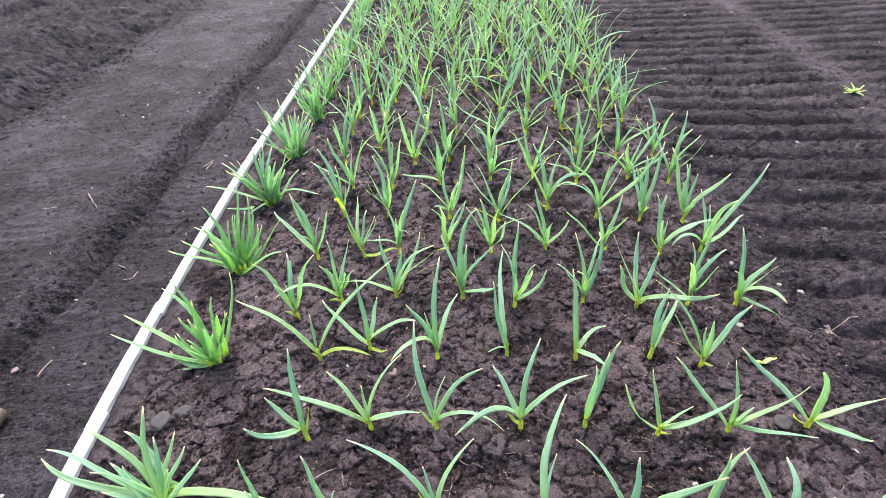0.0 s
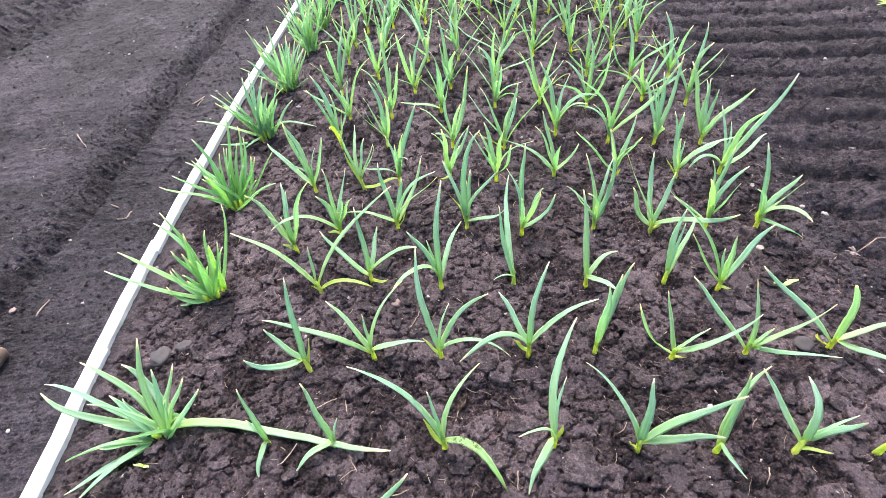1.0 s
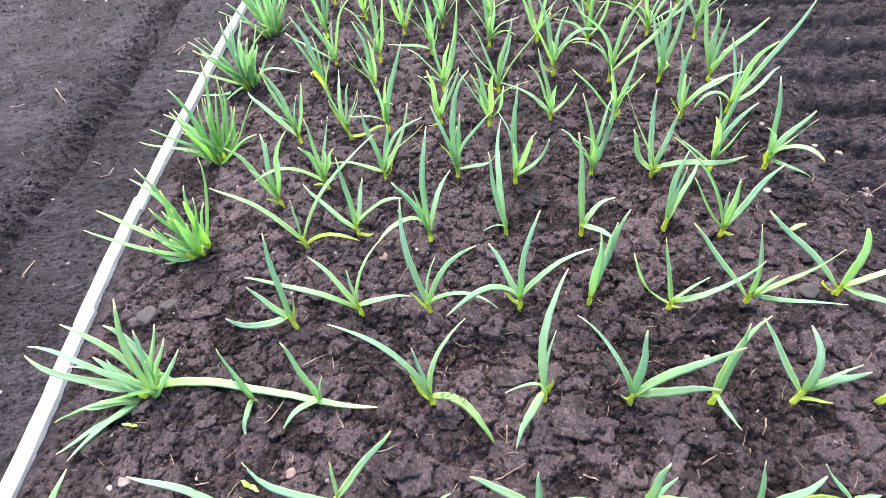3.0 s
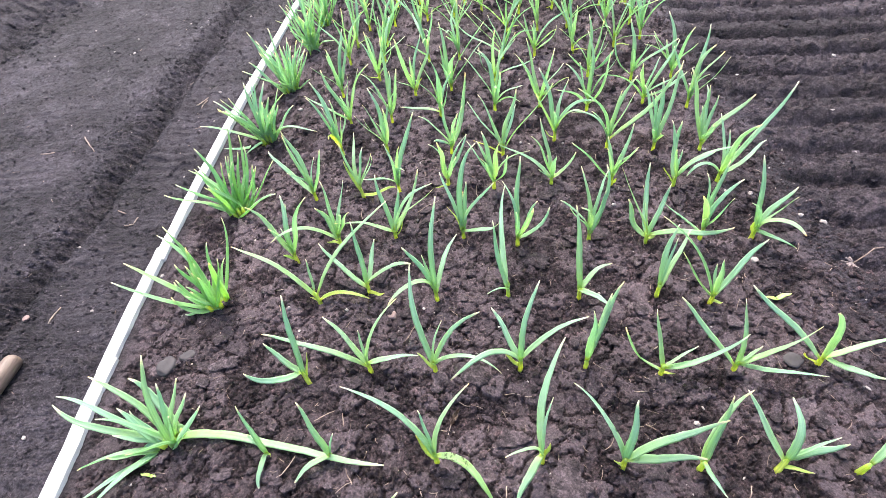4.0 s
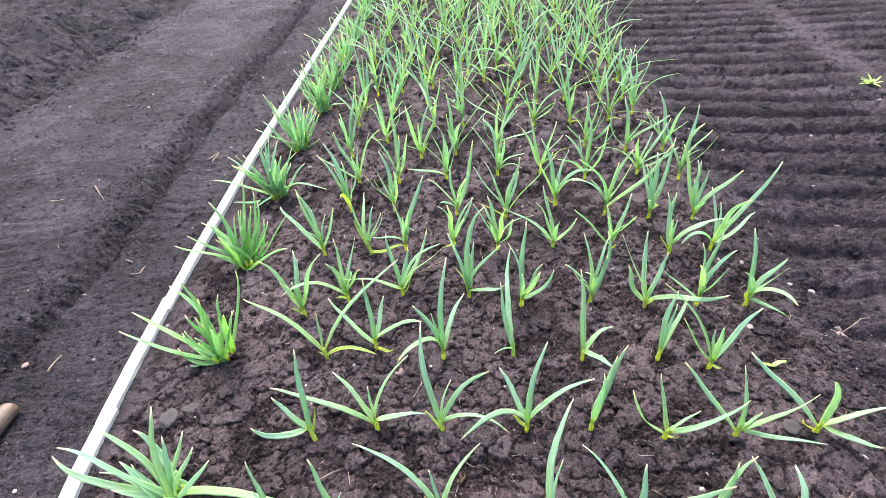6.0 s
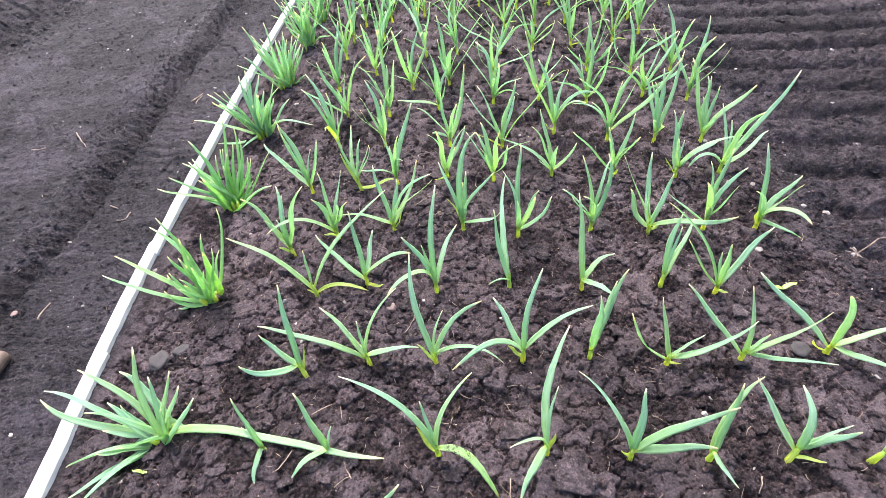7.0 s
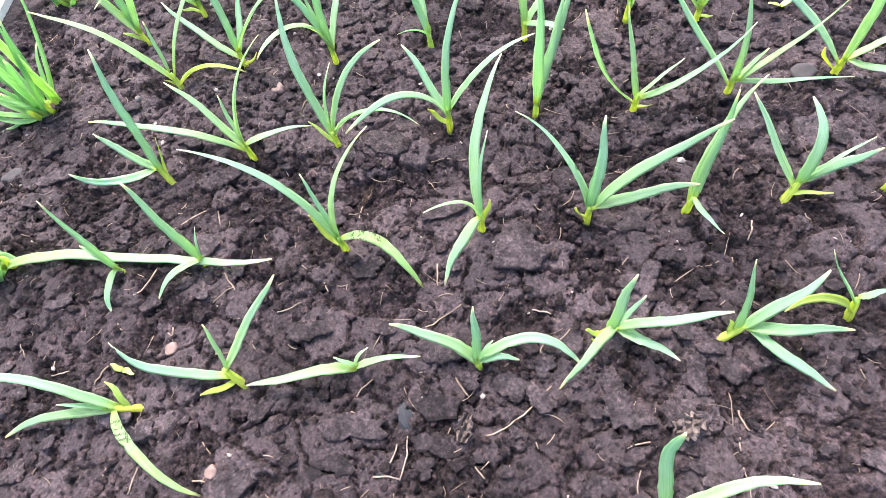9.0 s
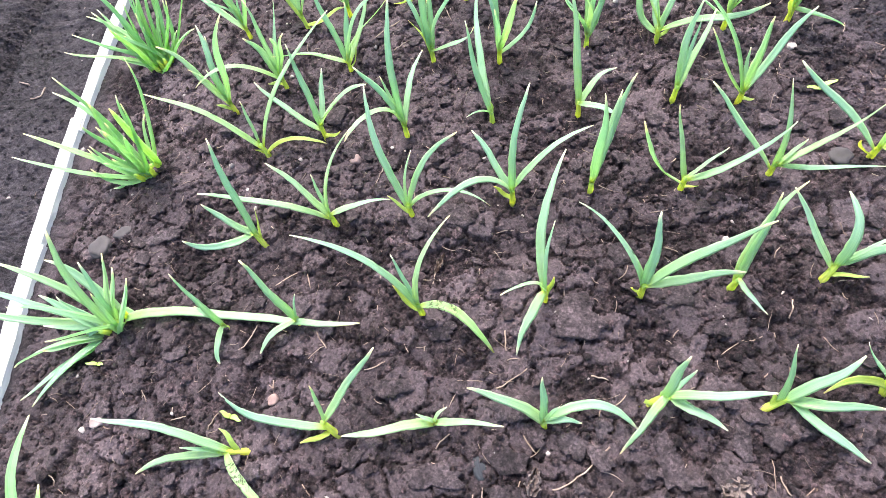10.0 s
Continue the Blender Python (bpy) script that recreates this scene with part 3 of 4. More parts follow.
garlic(0.592, 0.194, [(-187, 0.151, 60, 50, 25, -0.0125), (166, 0.141, 54, -2, 0, 0.0136), (-20, 0.031, 31, -25, 41, 0.009)], (100, 20))
garlic(0.322, 0.021, [(92, 0.135, 46, -32, -12, 0.015), (19, 0.134, 38, 31, -25, 0.0119)])
garlic(-0.318, 0.382, [(120, 0.135, 78, 8, 0, 0.0115), (-95, 0.07, 30, 85, 10, 0.0095), (150, 0.05, 50, 20, 0, 0.006)], (100, 12), 0.02)
garlic(-0.194, 0.375, [(130, 0.15, 76, 10, 0, 0.0122), (-150, 0.085, 24, 70, 12, 0.0115), (60, 0.05, 70, 20, 0, 0.006)], (100, 8), 0.02)
garlic(0.000, 0.369, [(137, 0.234, 77, 69, 33, 0.0129), (69, 0.174, 88, 75, -35, 0.0122), (-5, 0.147, 35, 86, -68, 0.014), (156, 0.064, 42, -16, -29, -0.008), (117, 0.097, 70, 18, 0, 0.006)])
garlic(0.185, 0.364, [(93, 0.215, 49, 32, -39, 0.014), (86, 0.118, 68, 23, -24, 0.006), (-163, 0.12, 86, 72, 16, 0.006), (-129, 0.111, 32, 48, 17, 0.014), (38, 0.042, 63, 2, 6, -0.008)])
garlic(0.320, 0.354, [(119, 0.171, 74, 73, 18, 0.0122), (69, 0.126, 73, 21, 2, 0.0143), (10, 0.185, 64, 49, -10, 0.014), (-9, 0.125, 40, 34, 1, 0.0147), (-160, 0.05, 53, -16, -2, -0.008)])
garlic(0.446, 0.350, [(78, 0.17, 63, 5, -62, 0.0129), (69, 0.141, 59, -8, -18, 0.014), (-85, 0.058, -4, -6, 26, 0.009)])
garlic(0.569, 0.347, [(126, 0.137, 40, -6, -7, 0.014), (48, 0.118, 88, 87, 48, 0.0143), (4, 0.092, 39, 32, 1, 0.014), (0, 0.082, 46, 6, 16, 0.006), (-29, 0.045, 35, 21, 5, -0.008)], (40, 40))
garlic(0.695, 0.344, [(30, 0.015, 57, 22, 1, -0.008), (37, 0.087, 56, 24, -1, 0.0119)])
garlic(-0.273, 0.533, [(101, 0.187, 67, 8, 4, 0.0133), (159, 0.106, 37, 13, -18, 0.0126), (-139, 0.119, 2, -36, -53, 0.0147), (66, 0.065, 64, 4, 2, -0.008)], (130, 35))
garlic(-0.146, 0.557, [(167, 0.241, 39, 49, 4, 0.0119), (143, 0.141, 54, 25, -2, 0.0126), (43, 0.18, 87, 66, -8, 0.0119), (5, 0.109, 22, 35, 3, 0.0147), (104, 0.075, 66, 12, 9, 0.006)])
garlic(-0.009, 0.550, [(125, 0.22, 55, 20, -39, 0.0136), (30, 0.173, 81, 64, -9, 0.0119), (-1, 0.165, 62, 94, -34, 0.0133), (154, 0.052, 41, 1, -12, -0.008), (69, 0.104, 88, 51, -17, 0.006)])
garlic(0.163, 0.550, [(-167, 0.204, 81, 99, 29, 0.0129), (84, 0.184, 85, 53, -34, 0.0122), (123, 0.12, 47, 27, -2, 0.0126), (24, 0.164, 57, 55, -9, 0.0119), (168, 0.04, 28, -27, -16, -0.008)])
garlic(0.292, 0.550, [(55, 0.185, 74, 40, -12, 0.0143), (-97, 0.275, 80, 13, -29, 0.0147), (47, 0.148, 60, -2, 15, 0.0133)], (90, 8), 0.03)
garlic(0.429, 0.528, [(-166, 0.218, 47, -27, 0, 0.0133), (108, 0.126, 58, -6, -5, 0.0129), (-10, 0.164, 18, -35, 34, 0.015), (12, 0.073, 33, 6, 15, 0.006), (-28, 0.025, 23, 1, 11, -0.008)])
garlic(0.562, 0.530, [(155, 0.2, 54, 10, -1, 0.0136), (78, 0.141, 88, 55, 12, 0.0129), (-10, 0.164, 47, -20, 8, 0.014), (-26, 0.142, 4, -4, 18, 0.0119), (7, 0.051, 35, -10, 24, 0.006)])
garlic(0.719, 0.540, [(147, 0.201, 47, 15, -2, 0.0147), (-146, 0.272, 80, 35, -6, 0.0122), (3, 0.136, 37, 31, 3, 0.0136), (-40, 0.097, -12, -27, 21, 0.0136), (-167, 0.088, 37, -20, 0, -0.008)])
garlic(-0.290, 0.740, [(158, 0.236, 53, 39, 2, 0.0129), (34, 0.294, 62, 45, -2, 0.014), (0, 0.14, 44, 76, -12, -0.0125), (184, 0.025, 48, 6, -4, -0.008), (96, 0.082, 58, -6, 13, 0.006)], (125, 30))
garlic(-0.173, 0.759, [(154, 0.164, 22, -2, -25, 0.0129), (102, 0.161, 70, 14, 7, 0.0133), (71, 0.109, 33, -4, 20, 0.0133), (-26, 0.195, 55, 25, 0, 0.0147), (-51, 0.102, 22, -29, 8, -0.008)], (100, 10))
garlic(-0.011, 0.727, [(95, 0.237, 88, 53, -22, 0.0136), (71, 0.149, 48, 40, -4, 0.0133), (-156, 0.167, 88, 116, 29, 0.015), (154, 0.14, 78, 31, 2, 0.0129), (125, 0.092, 70, 13, -2, 0.006)])
garlic(0.150, 0.734, [(102, 0.273, 41, 35, -27, 0.0147), (119, 0.168, 52, -19, -16, 0.0136), (-131, 0.087, 52, 29, 0, 0.006), (85, 0.033, 71, 15, 0, -0.008)], (90, 8), 0.03)
garlic(0.307, 0.727, [(92, 0.204, 73, 22, 1, 0.014), (45, 0.104, 45, 59, -14, 0.0119), (-57, 0.09, 30, 14, 5, 0.015), (100, 0.057, 68, 11, -2, -0.008)], (90, 5))
garlic(0.469, 0.715, [(45, 0.146, 49, 22, 12, 0.0126), (81, 0.146, 63, 2, -34, 0.0136), (57, 0.108, 69, 17, 5, 0.006)])
garlic(0.574, 0.692, [(169, 0.273, 74, 33, 0, 0.014), (-177, 0.183, 51, -12, 0, 0.0129), (30, 0.155, 52, 22, 5, 0.0133), (-130, 0.262, 73, 23, 0, 0.0122), (92, 0.067, 57, -5, -7, 0.006), (-43, 0.023, 23, 2, 7, -0.008)])
garlic(-0.377, 0.875, [(150, 0.177, 50, 17, -7, 0.0133), (95, 0.166, 82, 40, -6, 0.0147), (-20, 0.244, 67, 11, -1, 0.015), (125, 0.076, 70, 16, -7, 0.006), (-165, 0.037, 45, 8, -3, -0.008)], (120, 25))
garlic(-0.268, 0.919, [(-164, 0.191, 60, 75, 10, 0.0126), (71, 0.159, 68, 13, 1, 0.015), (150, 0.107, 69, 14, -1, 0.015), (-156, 0.038, 36, -7, -6, -0.008)], (110, 15))
garlic(-0.125, 0.933, [(118, 0.164, 69, 14, -5, 0.0126), (53, 0.177, 33, -25, 17, 0.014), (72, 0.116, 64, 5, 4, 0.0129), (-175, 0.154, 24, 5, -8, 0.015), (4, 0.056, 50, -22, 2, -0.008)])
garlic(0.050, 0.923, [(111, 0.241, 89, 57, -78, 0.015), (73, 0.134, 72, 20, -1, 0.0129), (89, 0.105, 74, 23, -6, 0.006), (139, 0.091, 69, 15, -1, -0.008), (-48, 0.159, 30, -23, 4, 0.0133)])
garlic(0.183, 0.892, [(86, 0.207, 73, 22, 5, 0.0129), (-2, 0.13, 34, -35, 8, 0.0119), (-78, 0.199, 64, 5, -3, 0.015)])
garlic(0.357, 0.901, [(99, 0.181, 84, 43, 6, 0.014), (31, 0.179, 49, -20, 75, 0.0119), (46, 0.117, 54, -17, 17, 0.0122)])
garlic(0.487, 0.881, [(149, 0.111, 32, -37, -29, 0.0147), (98, 0.178, 39, -5, -27, 0.0126), (46, 0.132, 61, -3, 14, 0.0126), (-17, 0.182, 23, 5, 9, 0.015), (-15, 0.033, 53, 18, 1, -0.008)])
garlic(0.607, 0.873, [(171, 0.128, 38, -8, -4, 0.0122), (51, 0.156, 89, 53, -51, 0.0119), (-137, 0.217, 73, 22, 0, 0.0136), (75, 0.169, 65, 4, -23, 0.0119)])
garlic(0.723, 0.870, [(93, 0.184, 79, 34, 3, 0.0136), (42, 0.132, 70, 52, -19, 0.0133), (-55, 0.14, 82, 88, -6, 0.014), (-38, 0.096, -2, 19, 7, 0.0147), (-146, 0.067, 63, 3, 3, -0.008)])
garlic(-0.372, 1.105, [(144, 0.213, 28, 18, -17, 0.0136), (121, 0.194, 73, 22, 2, 0.015), (-34, 0.197, 63, 1, -2, 0.015), (70, 0.103, 74, 24, -1, 0.006)])
garlic(-0.233, 1.105, [(120, 0.194, 49, 32, -35, 0.0122), (-26, 0.124, 12, -20, 11, -0.0125), (141, 0.108, 69, 14, -1, -0.008)], (120, 30))
garlic(-0.132, 1.118, [(52, 0.212, 72, 19, 0, 0.015), (-85, 0.188, 67, 10, 6, 0.0133), (-64, 0.212, 64, 5, -5, 0.0126)])
garlic(0.008, 1.130, [(-100, 0.256, 55, -13, 12, 0.0129), (-61, 0.153, 62, 1, -3, 0.0147), (-126, 0.055, 2, -36, -19, -0.008)])
garlic(0.135, 1.116, [(-119, 0.166, 60, -3, 3, 0.014), (111, 0.147, 88, 51, 10, 0.0147), (-59, 0.142, 45, -33, -4, 0.0119), (-76, 0.217, 58, -7, -8, 0.015)])
garlic(0.293, 1.120, [(133, 0.211, 32, 41, -1, 0.0143), (-87, 0.166, 65, 6, -5, 0.014), (5, 0.099, 29, -36, 21, 0.0119), (-144, 0.075, 31, -36, -1, 0.006), (118, 0.062, 64, 0, -4, 0.006)])
garlic(0.450, 1.101, [(-157, 0.217, 43, -16, 0, 0.0119), (96, 0.114, 76, 28, 3, 0.0119), (38, 0.15, 44, -35, 28, 0.0136), (-95, 0.102, 30, -26, -1, -0.008)])
garlic(0.602, 1.070, [(98, 0.16, 44, -35, -24, 0.0143), (-5, 0.18, 78, 71, -7, 0.0126), (71, 0.077, 73, 20, 4, 0.006), (-175, 0.072, 49, -19, 0, -0.008), (8, 0.115, 51, 21, 2, 0.0119)])
garlic(0.718, 1.083, [(24, 0.27, 58, 13, 5, 0.0133), (18, 0.171, 13, 4, 17, 0.0122), (-194, 0.112, 64, 131, 34, 0.0126), (-101, 0.25, 65, 5, -3, 0.0136), (51, 0.111, 78, 30, 27, 0.006)])
garlic(-0.327, 1.316, [(127, 0.225, 84, 44, 8, 0.015), (-76, 0.236, 58, 32, -1, -0.0125)], (120, 30))
garlic(-0.186, 1.315, [(106, 0.186, 74, 25, 7, 0.0136), (-66, 0.209, 62, 1, -12, 0.0122)])
garlic(0.015, 1.281, [(48, 0.226, 46, -32, 9, 0.0129), (-68, 0.202, 56, -13, -9, 0.0119), (-142, 0.08, 64, 45, 0, 0.0133)])
garlic(0.168, 1.261, [(-23, 0.27, 66, 9, 0, 0.0133), (143, 0.183, 68, 13, -1, 0.0143), (64, 0.177, 67, 11, 3, 0.0119), (-169, 0.106, 37, 0, -3, -0.008)])
garlic(0.325, 1.313, [(71, 0.165, 80, 35, -9, 0.014), (12, 0.167, 84, 84, -9, 0.014), (-131, 0.214, 56, -12, 3, 0.014), (120, 0.193, 67, 9, -2, 0.0136), (-146, 0.055, 26, -35, -2, -0.008)])
garlic(0.468, 1.258, [(164, 0.161, 82, 81, 6, 0.0133), (-143, 0.261, 83, 42, -1, 0.0126), (61, 0.196, 89, 53, -38, 0.0129), (10, 0.26, 47, 10, 4, 0.0136)])
garlic(0.592, 1.232, [(54, 0.231, 70, 16, 3, 0.014), (79, 0.181, 78, 33, 7, 0.015)])
garlic(0.711, 1.211, [(27, 0.183, 56, 30, 0, 0.015), (118, 0.21, 65, 6, -2, 0.0147), (98, 0.156, 51, -20, -36, 0.0133), (100, 0.099, 61, 0, -4, 0.006)])
garlic(-0.325, 1.476, [(140, 0.186, 61, -2, -5, 0.0143), (-19, 0.236, 71, 18, 0, 0.0119), (-169, 0.165, 33, -17, -5, 0.0126)])
garlic(-0.188, 1.484, [(85, 0.248, 64, 3, 13, 0.0136), (-116, 0.159, 91, 56, -22, 0.0129), (-53, 0.229, 58, -9, -5, 0.0119)])
garlic(-0.024, 1.498, [(-161, 0.139, 35, 27, -1, 0.0143), (-77, 0.266, 77, 29, -27, 0.0147), (-46, 0.131, 53, -17, -3, 0.0136)])
garlic(0.155, 1.503, [(113, 0.197, 88, 53, 9, 0.0147), (-32, 0.118, 54, 64, -4, 0.0129), (-72, 0.172, 60, -4, -5, 0.014)])
garlic(0.302, 1.510, [(-132, 0.226, 51, -20, 4, 0.0126), (118, 0.196, 63, 1, -4, 0.0133), (-79, 0.263, 60, -4, -6, 0.0119)])
garlic(0.445, 1.463, [(-144, 0.192, 45, 12, 0, 0.015), (-71, 0.242, 44, -36, -16, 0.0129), (76, 0.223, 79, 34, 17, 0.0136)])
garlic(0.620, 1.474, [(-150, 0.252, 52, 29, 0, 0.0122), (21, 0.188, 66, 8, 2, 0.0129), (-31, 0.143, 20, -40, 37, 0.0126), (-130, 0.179, 65, 7, 3, 0.015)])
garlic(0.745, 1.438, [(53, 0.224, 76, 29, 33, 0.0129), (63, 0.182, 88, 51, -25, 0.0143), (-19, 0.105, 89, 44, -18, 0.0129)])
garlic(-0.385, 1.667, [(76, 0.22, 75, 25, -1, 0.0143), (-89, 0.233, 64, 5, 5, 0.0119), (-3, 0.068, 42, -35, 1, 0.009)])
garlic(-0.260, 1.758, [(-96, 0.23, 60, -4, 7, 0.0119), (9, 0.135, 48, -27, 1, 0.0119), (-129, 0.097, 28, -23, 0, -0.0125), (-55, 0.196, 60, -5, -5, 0.015)])
garlic(-0.120, 1.650, [(-108, 0.27, 65, 6, 2, 0.0147), (46, 0.173, 51, -22, 5, 0.0133), (-155, 0.083, 56, 29, 0, 0.014), (143, 0.117, 55, -13, -6, 0.0136), (-7, 0.067, 59, -4, 0, -0.008)])
garlic(0.008, 1.667, [(123, 0.146, 58, -7, -8, 0.0136), (-4, 0.257, 80, 36, 0, 0.015), (-21, 0.223, 65, 28, 0, 0.0119), (-75, 0.174, 64, 3, -9, 0.015), (112, 0.208, 73, 21, 0, 0.0136)])
garlic(0.164, 1.706, [(-135, 0.157, 44, -37, 10, 0.015), (48, 0.208, 61, 0, 4, 0.0136), (-97, 0.235, 70, 18, 4, 0.0119), (-49, 0.212, 26, -19, 0, 0.0119)])
garlic(0.320, 1.869, [(-150, 0.196, 62, 1, 1, 0.0119), (-29, 0.135, 34, -38, 2, 0.0136), (91, 0.101, 71, 17, 0, 0.0136)])
garlic(0.484, 1.677, [(-163, 0.122, 29, -36, 0, 0.0136), (87, 0.18, 73, 20, 0, 0.0136), (-71, 0.191, 49, -25, -5, 0.0136), (-70, 0.203, 21, -40, -14, 0.0136)])
garlic(0.623, 1.641, [(-178, 0.169, 40, -40, -1, 0.0119), (88, 0.177, 71, 18, -1, 0.0136), (-86, 0.166, 56, -12, -7, 0.0136), (-5, 0.171, 51, 19, 1, 0.0122)])
garlic(0.757, 1.647, [(-90, 0.217, 64, 4, -3, 0.0119), (95, 0.195, 72, 18, 0, 0.0133), (130, 0.107, 63, 2, -2, 0.014)])
chives(-0.585, 0.09, 99, [(97, 0.205, 60, 75, 5), (76, 0.12, 66, 40, 0), (-60, 0.16, 60, 30, 0), (-120, 0.18, 55, 30, 0), (200, 0.1, 60, 20, 0), (-90, 0.2, 62, 40, 0), (-30, 0.15, 60, 20, 0)], 0, broad=1.9)
# rows further up the bed
for row in range(14):
    for col in range(9):
        if (row, col) != (0, 5):
            random_garlic(-0.395 + 0.143 * col + RNG.gauss(0, 0.022), 1.895 + 0.18 * row + RNG.gauss(0, 0.022), 1.22)
for i, (cx, cy) in enumerate(((-0.61, 2.43), (-0.61, 2.76), (-0.625, 3.16), (-0.63, 3.6), (-0.64, 4.05), (-0.65, 4.45))):
    chives(cx, cy, 200 + i, extra=26, reach=0.27, broad=0.85, mat=GARLIC)


# ---- the planks ----
def plank(y0, y1, top, shift=0.0, width=0.036, thick=0.018, seed=1):
    """A sawn lath laid along the edge, a little uneven; y0 to y1 along plank_line."""
    r = random.Random(seed)
    n, verts, faces = max(8, int((y1 - y0) / 0.05)), [], []
    for k in range(n + 1):
        y = y0 + (y1 - y0) * k / n
        x = float(plank_line(y)) + shift + r.gauss(0, 0.0006)
        w = width / 2 * (1 + r.gauss(0, 0.025))
        c, lift = 0.0025, r.gauss(0, 0.0006)
        for dx, dz in ((-w, -thick), (-w, -c), (-w + c, 0), (0, r.gauss(0, 0.0004)), (w - c, 0), (w, -c), (w, -thick)):
            verts.append((x + dx + r.gauss(0, 0.0003), y, top + dz + lift))
        if k:
            o, q = (k - 1) * 7, k * 7
            faces += [(o + j, q + j, q + (j + 1) % 7, o + (j + 1) % 7) for j in range(7)]
    faces += [tuple(range(7)), tuple(range(n * 7 + 6, n * 7 - 1, -1))]
    return tagged(mesh_object("plank", verts, faces, PAINTED_WOOD, smooth=False), "long pale wooden lath laid along the edge of the bed", "plank", "laths along the bed")


plank(-0.8, 0.64, -0.053, 0.002, 0.033, seed=1)
plank(0.6, 1.0, -0.052, -0.002, 0.031, seed=2)
plank(0.96, 5.4, -0.056, 0.0, 0.031, seed=3)


# ---- crumbs of soil, straw and grit ----
def scatter(name, count, seed, place, size, mat, label, category, flat=0.7, smooth=False, fine=False):
    """Many small lumps in one mesh, lying on the soil."""
    g = np.random.default_rng(seed)
    bm = bmesh.new()
    if fine:
        bmesh.ops.create_cone(bm, cap_ends=False, segments=4, radius1=1.0, radius2=0.0, depth=1.0, matrix=Matrix.Translation((0, 0, 0.5)))
        bmesh.ops.create_cone(bm, cap_ends=False, segments=4, radius1=0.0, radius2=1.0, depth=1.0, matrix=Matrix.Translation((0, 0, -0.5)))
        bmesh.ops.remove_doubles(bm, verts=bm.verts[:], dist=0.001)
        bmesh.ops.triangulate(bm, faces=bm.faces[:])
        bm.verts.index_update()
    else:
        bmesh.ops.create_icosphere(bm, subdivisions=1, radius=1.0)
    base = np.array([v.co[:] for v in bm.verts])
    tris = np.array([[v.index for v in f.verts] for f in bm.faces])
    bm.free()
    xy = place(g, count)
    count = len(xy)
    s = size(g, count)
    zz = height(xy[:, 0], xy[:, 1])
    shape = base[None] * (1 + g.uniform(-0.32, 0.32, (count, len(base), 1))) * g.uniform(0.6, 1.3, (count, 1, 3))
    shape[:, :, 2] *= flat
    a = g.uniform(0, 2 * np.pi, count)
    ca, sa = np.cos(a)[:, None], np.sin(a)[:, None]
    x = shape[:, :, 0] * ca - shape[:, :, 1] * sa
    y = shape[:, :, 0] * sa + shape[:, :, 1] * ca
    v = np.stack([x, y, shape[:, :, 2]], -1) * s[:, None, None]
    v += np.concatenate([xy, (zz + s * flat * 0.35)[:, None]], 1)[:, None]
    f = (tris[None] + (np.arange(count) * len(base))[:, None, None]).reshape(-1, 3)
    me = bpy.data.meshes.new(name)
    me.vertices.add(count * len(base))
    me.vertices.foreach_set("co", v.astype(np.float32).ravel())
    me.loops.add(f.size)
    me.loops.foreach_set("vertex_index", f.astype(np.int32).ravel())
    me.polygons.add(len(f))
    me.polygons.foreach_set("loop_start", np.arange(0, f.size, 3, dtype=np.int32))
    me.polygons.foreach_set("use_smooth", np.full(len(f), smooth))
    me.update(calc_edges=True)
    me.materials.append(mat)
    return tagged(new(name, me), label, category, kind="stuff")


def within(x0, x1, y0, y1, patch=0.0):
    def place(g, n):
        p = np.stack([g.uniform(x0, x1, n), g.uniform(y0, y1, n)], 1)
        keep = g.uniform(0, 1, n) < 1 - patch * step(-0.15, 0.15, fbm(p[:, 0], p[:, 1], 0.22, 3, 51) + 0.04)
        return p[keep]
    return place


def sized(typical, most):
    return lambda g, n: np.clip(typical * np.exp(g.normal(0, 0.6, n)), 0.0008, most)


scatter("soil_clods", 26000, 1, within(-0.74, 0.98, -0.05, 1.3, 0.55), sized(0.0026, 0.009), CLOD, "loose dark crumbs and clods of garden soil", "soil crumbs")
scatter("soil_clods", 11000, 2, within(-0.75, 0.9, 1.3, 4.4, 0.3), sized(0.006, 0.017), CLOD, "loose dark crumbs of soil between the plants", "soil crumbs", fine=True)
scatter("soil_clods", 20000, 3, within(-1.4, -0.86, 0.2, 5.0), sized(0.0021, 0.0078), CLOD_GREY, "loose dark crumbs of soil beside the plank", "soil crumbs", fine=True)
scatter("soil_clods", 20000, 4, within(0.88, 2.4, 0.2, 3.8), sized(0.0025, 0.012), CLOD_GREY, "loose dark crumbs of soil on the furrows", "soil crumbs", fine=True)
scatter("soil_clods", 17000, 5, within(-2.35, -1.4, 0.8, 6.2), sized(0.0022, 0.008), CLOD_GREY, "fine loose crumbs of soil on raked land", "soil crumbs", fine=True)
scatter("soil_clods", 5200, 13, within(-1.32, -1.1, 0.4, 5.4), sized(0.0034, 0.011), CLOD_GREY, "loose lumps of soil along a shallow trench", "soil crumbs", fine=True)
scatter("soil_clods", 16000, 12, within(-4.5, -2.25, 1.5, 6.2), sized(0.005, 0.014), CLOD_GREY, "coarse clods of soil on rough land", "soil crumbs", flat=0.5, fine=True)
scatter("pale_grit", 380, 6, within(-0.68, 1.0, -0.1, 2.2), sized(0.0018, 0.005), PEBBLE, "small pale grains of grit in the soil", "grit")
scatter("pale_grit", 620, 7, within(-3.6, 2.4, 0.4, 5.0), sized(0.003, 0.009), PEBBLE, "small pale grains of grit on dark soil", "grit")


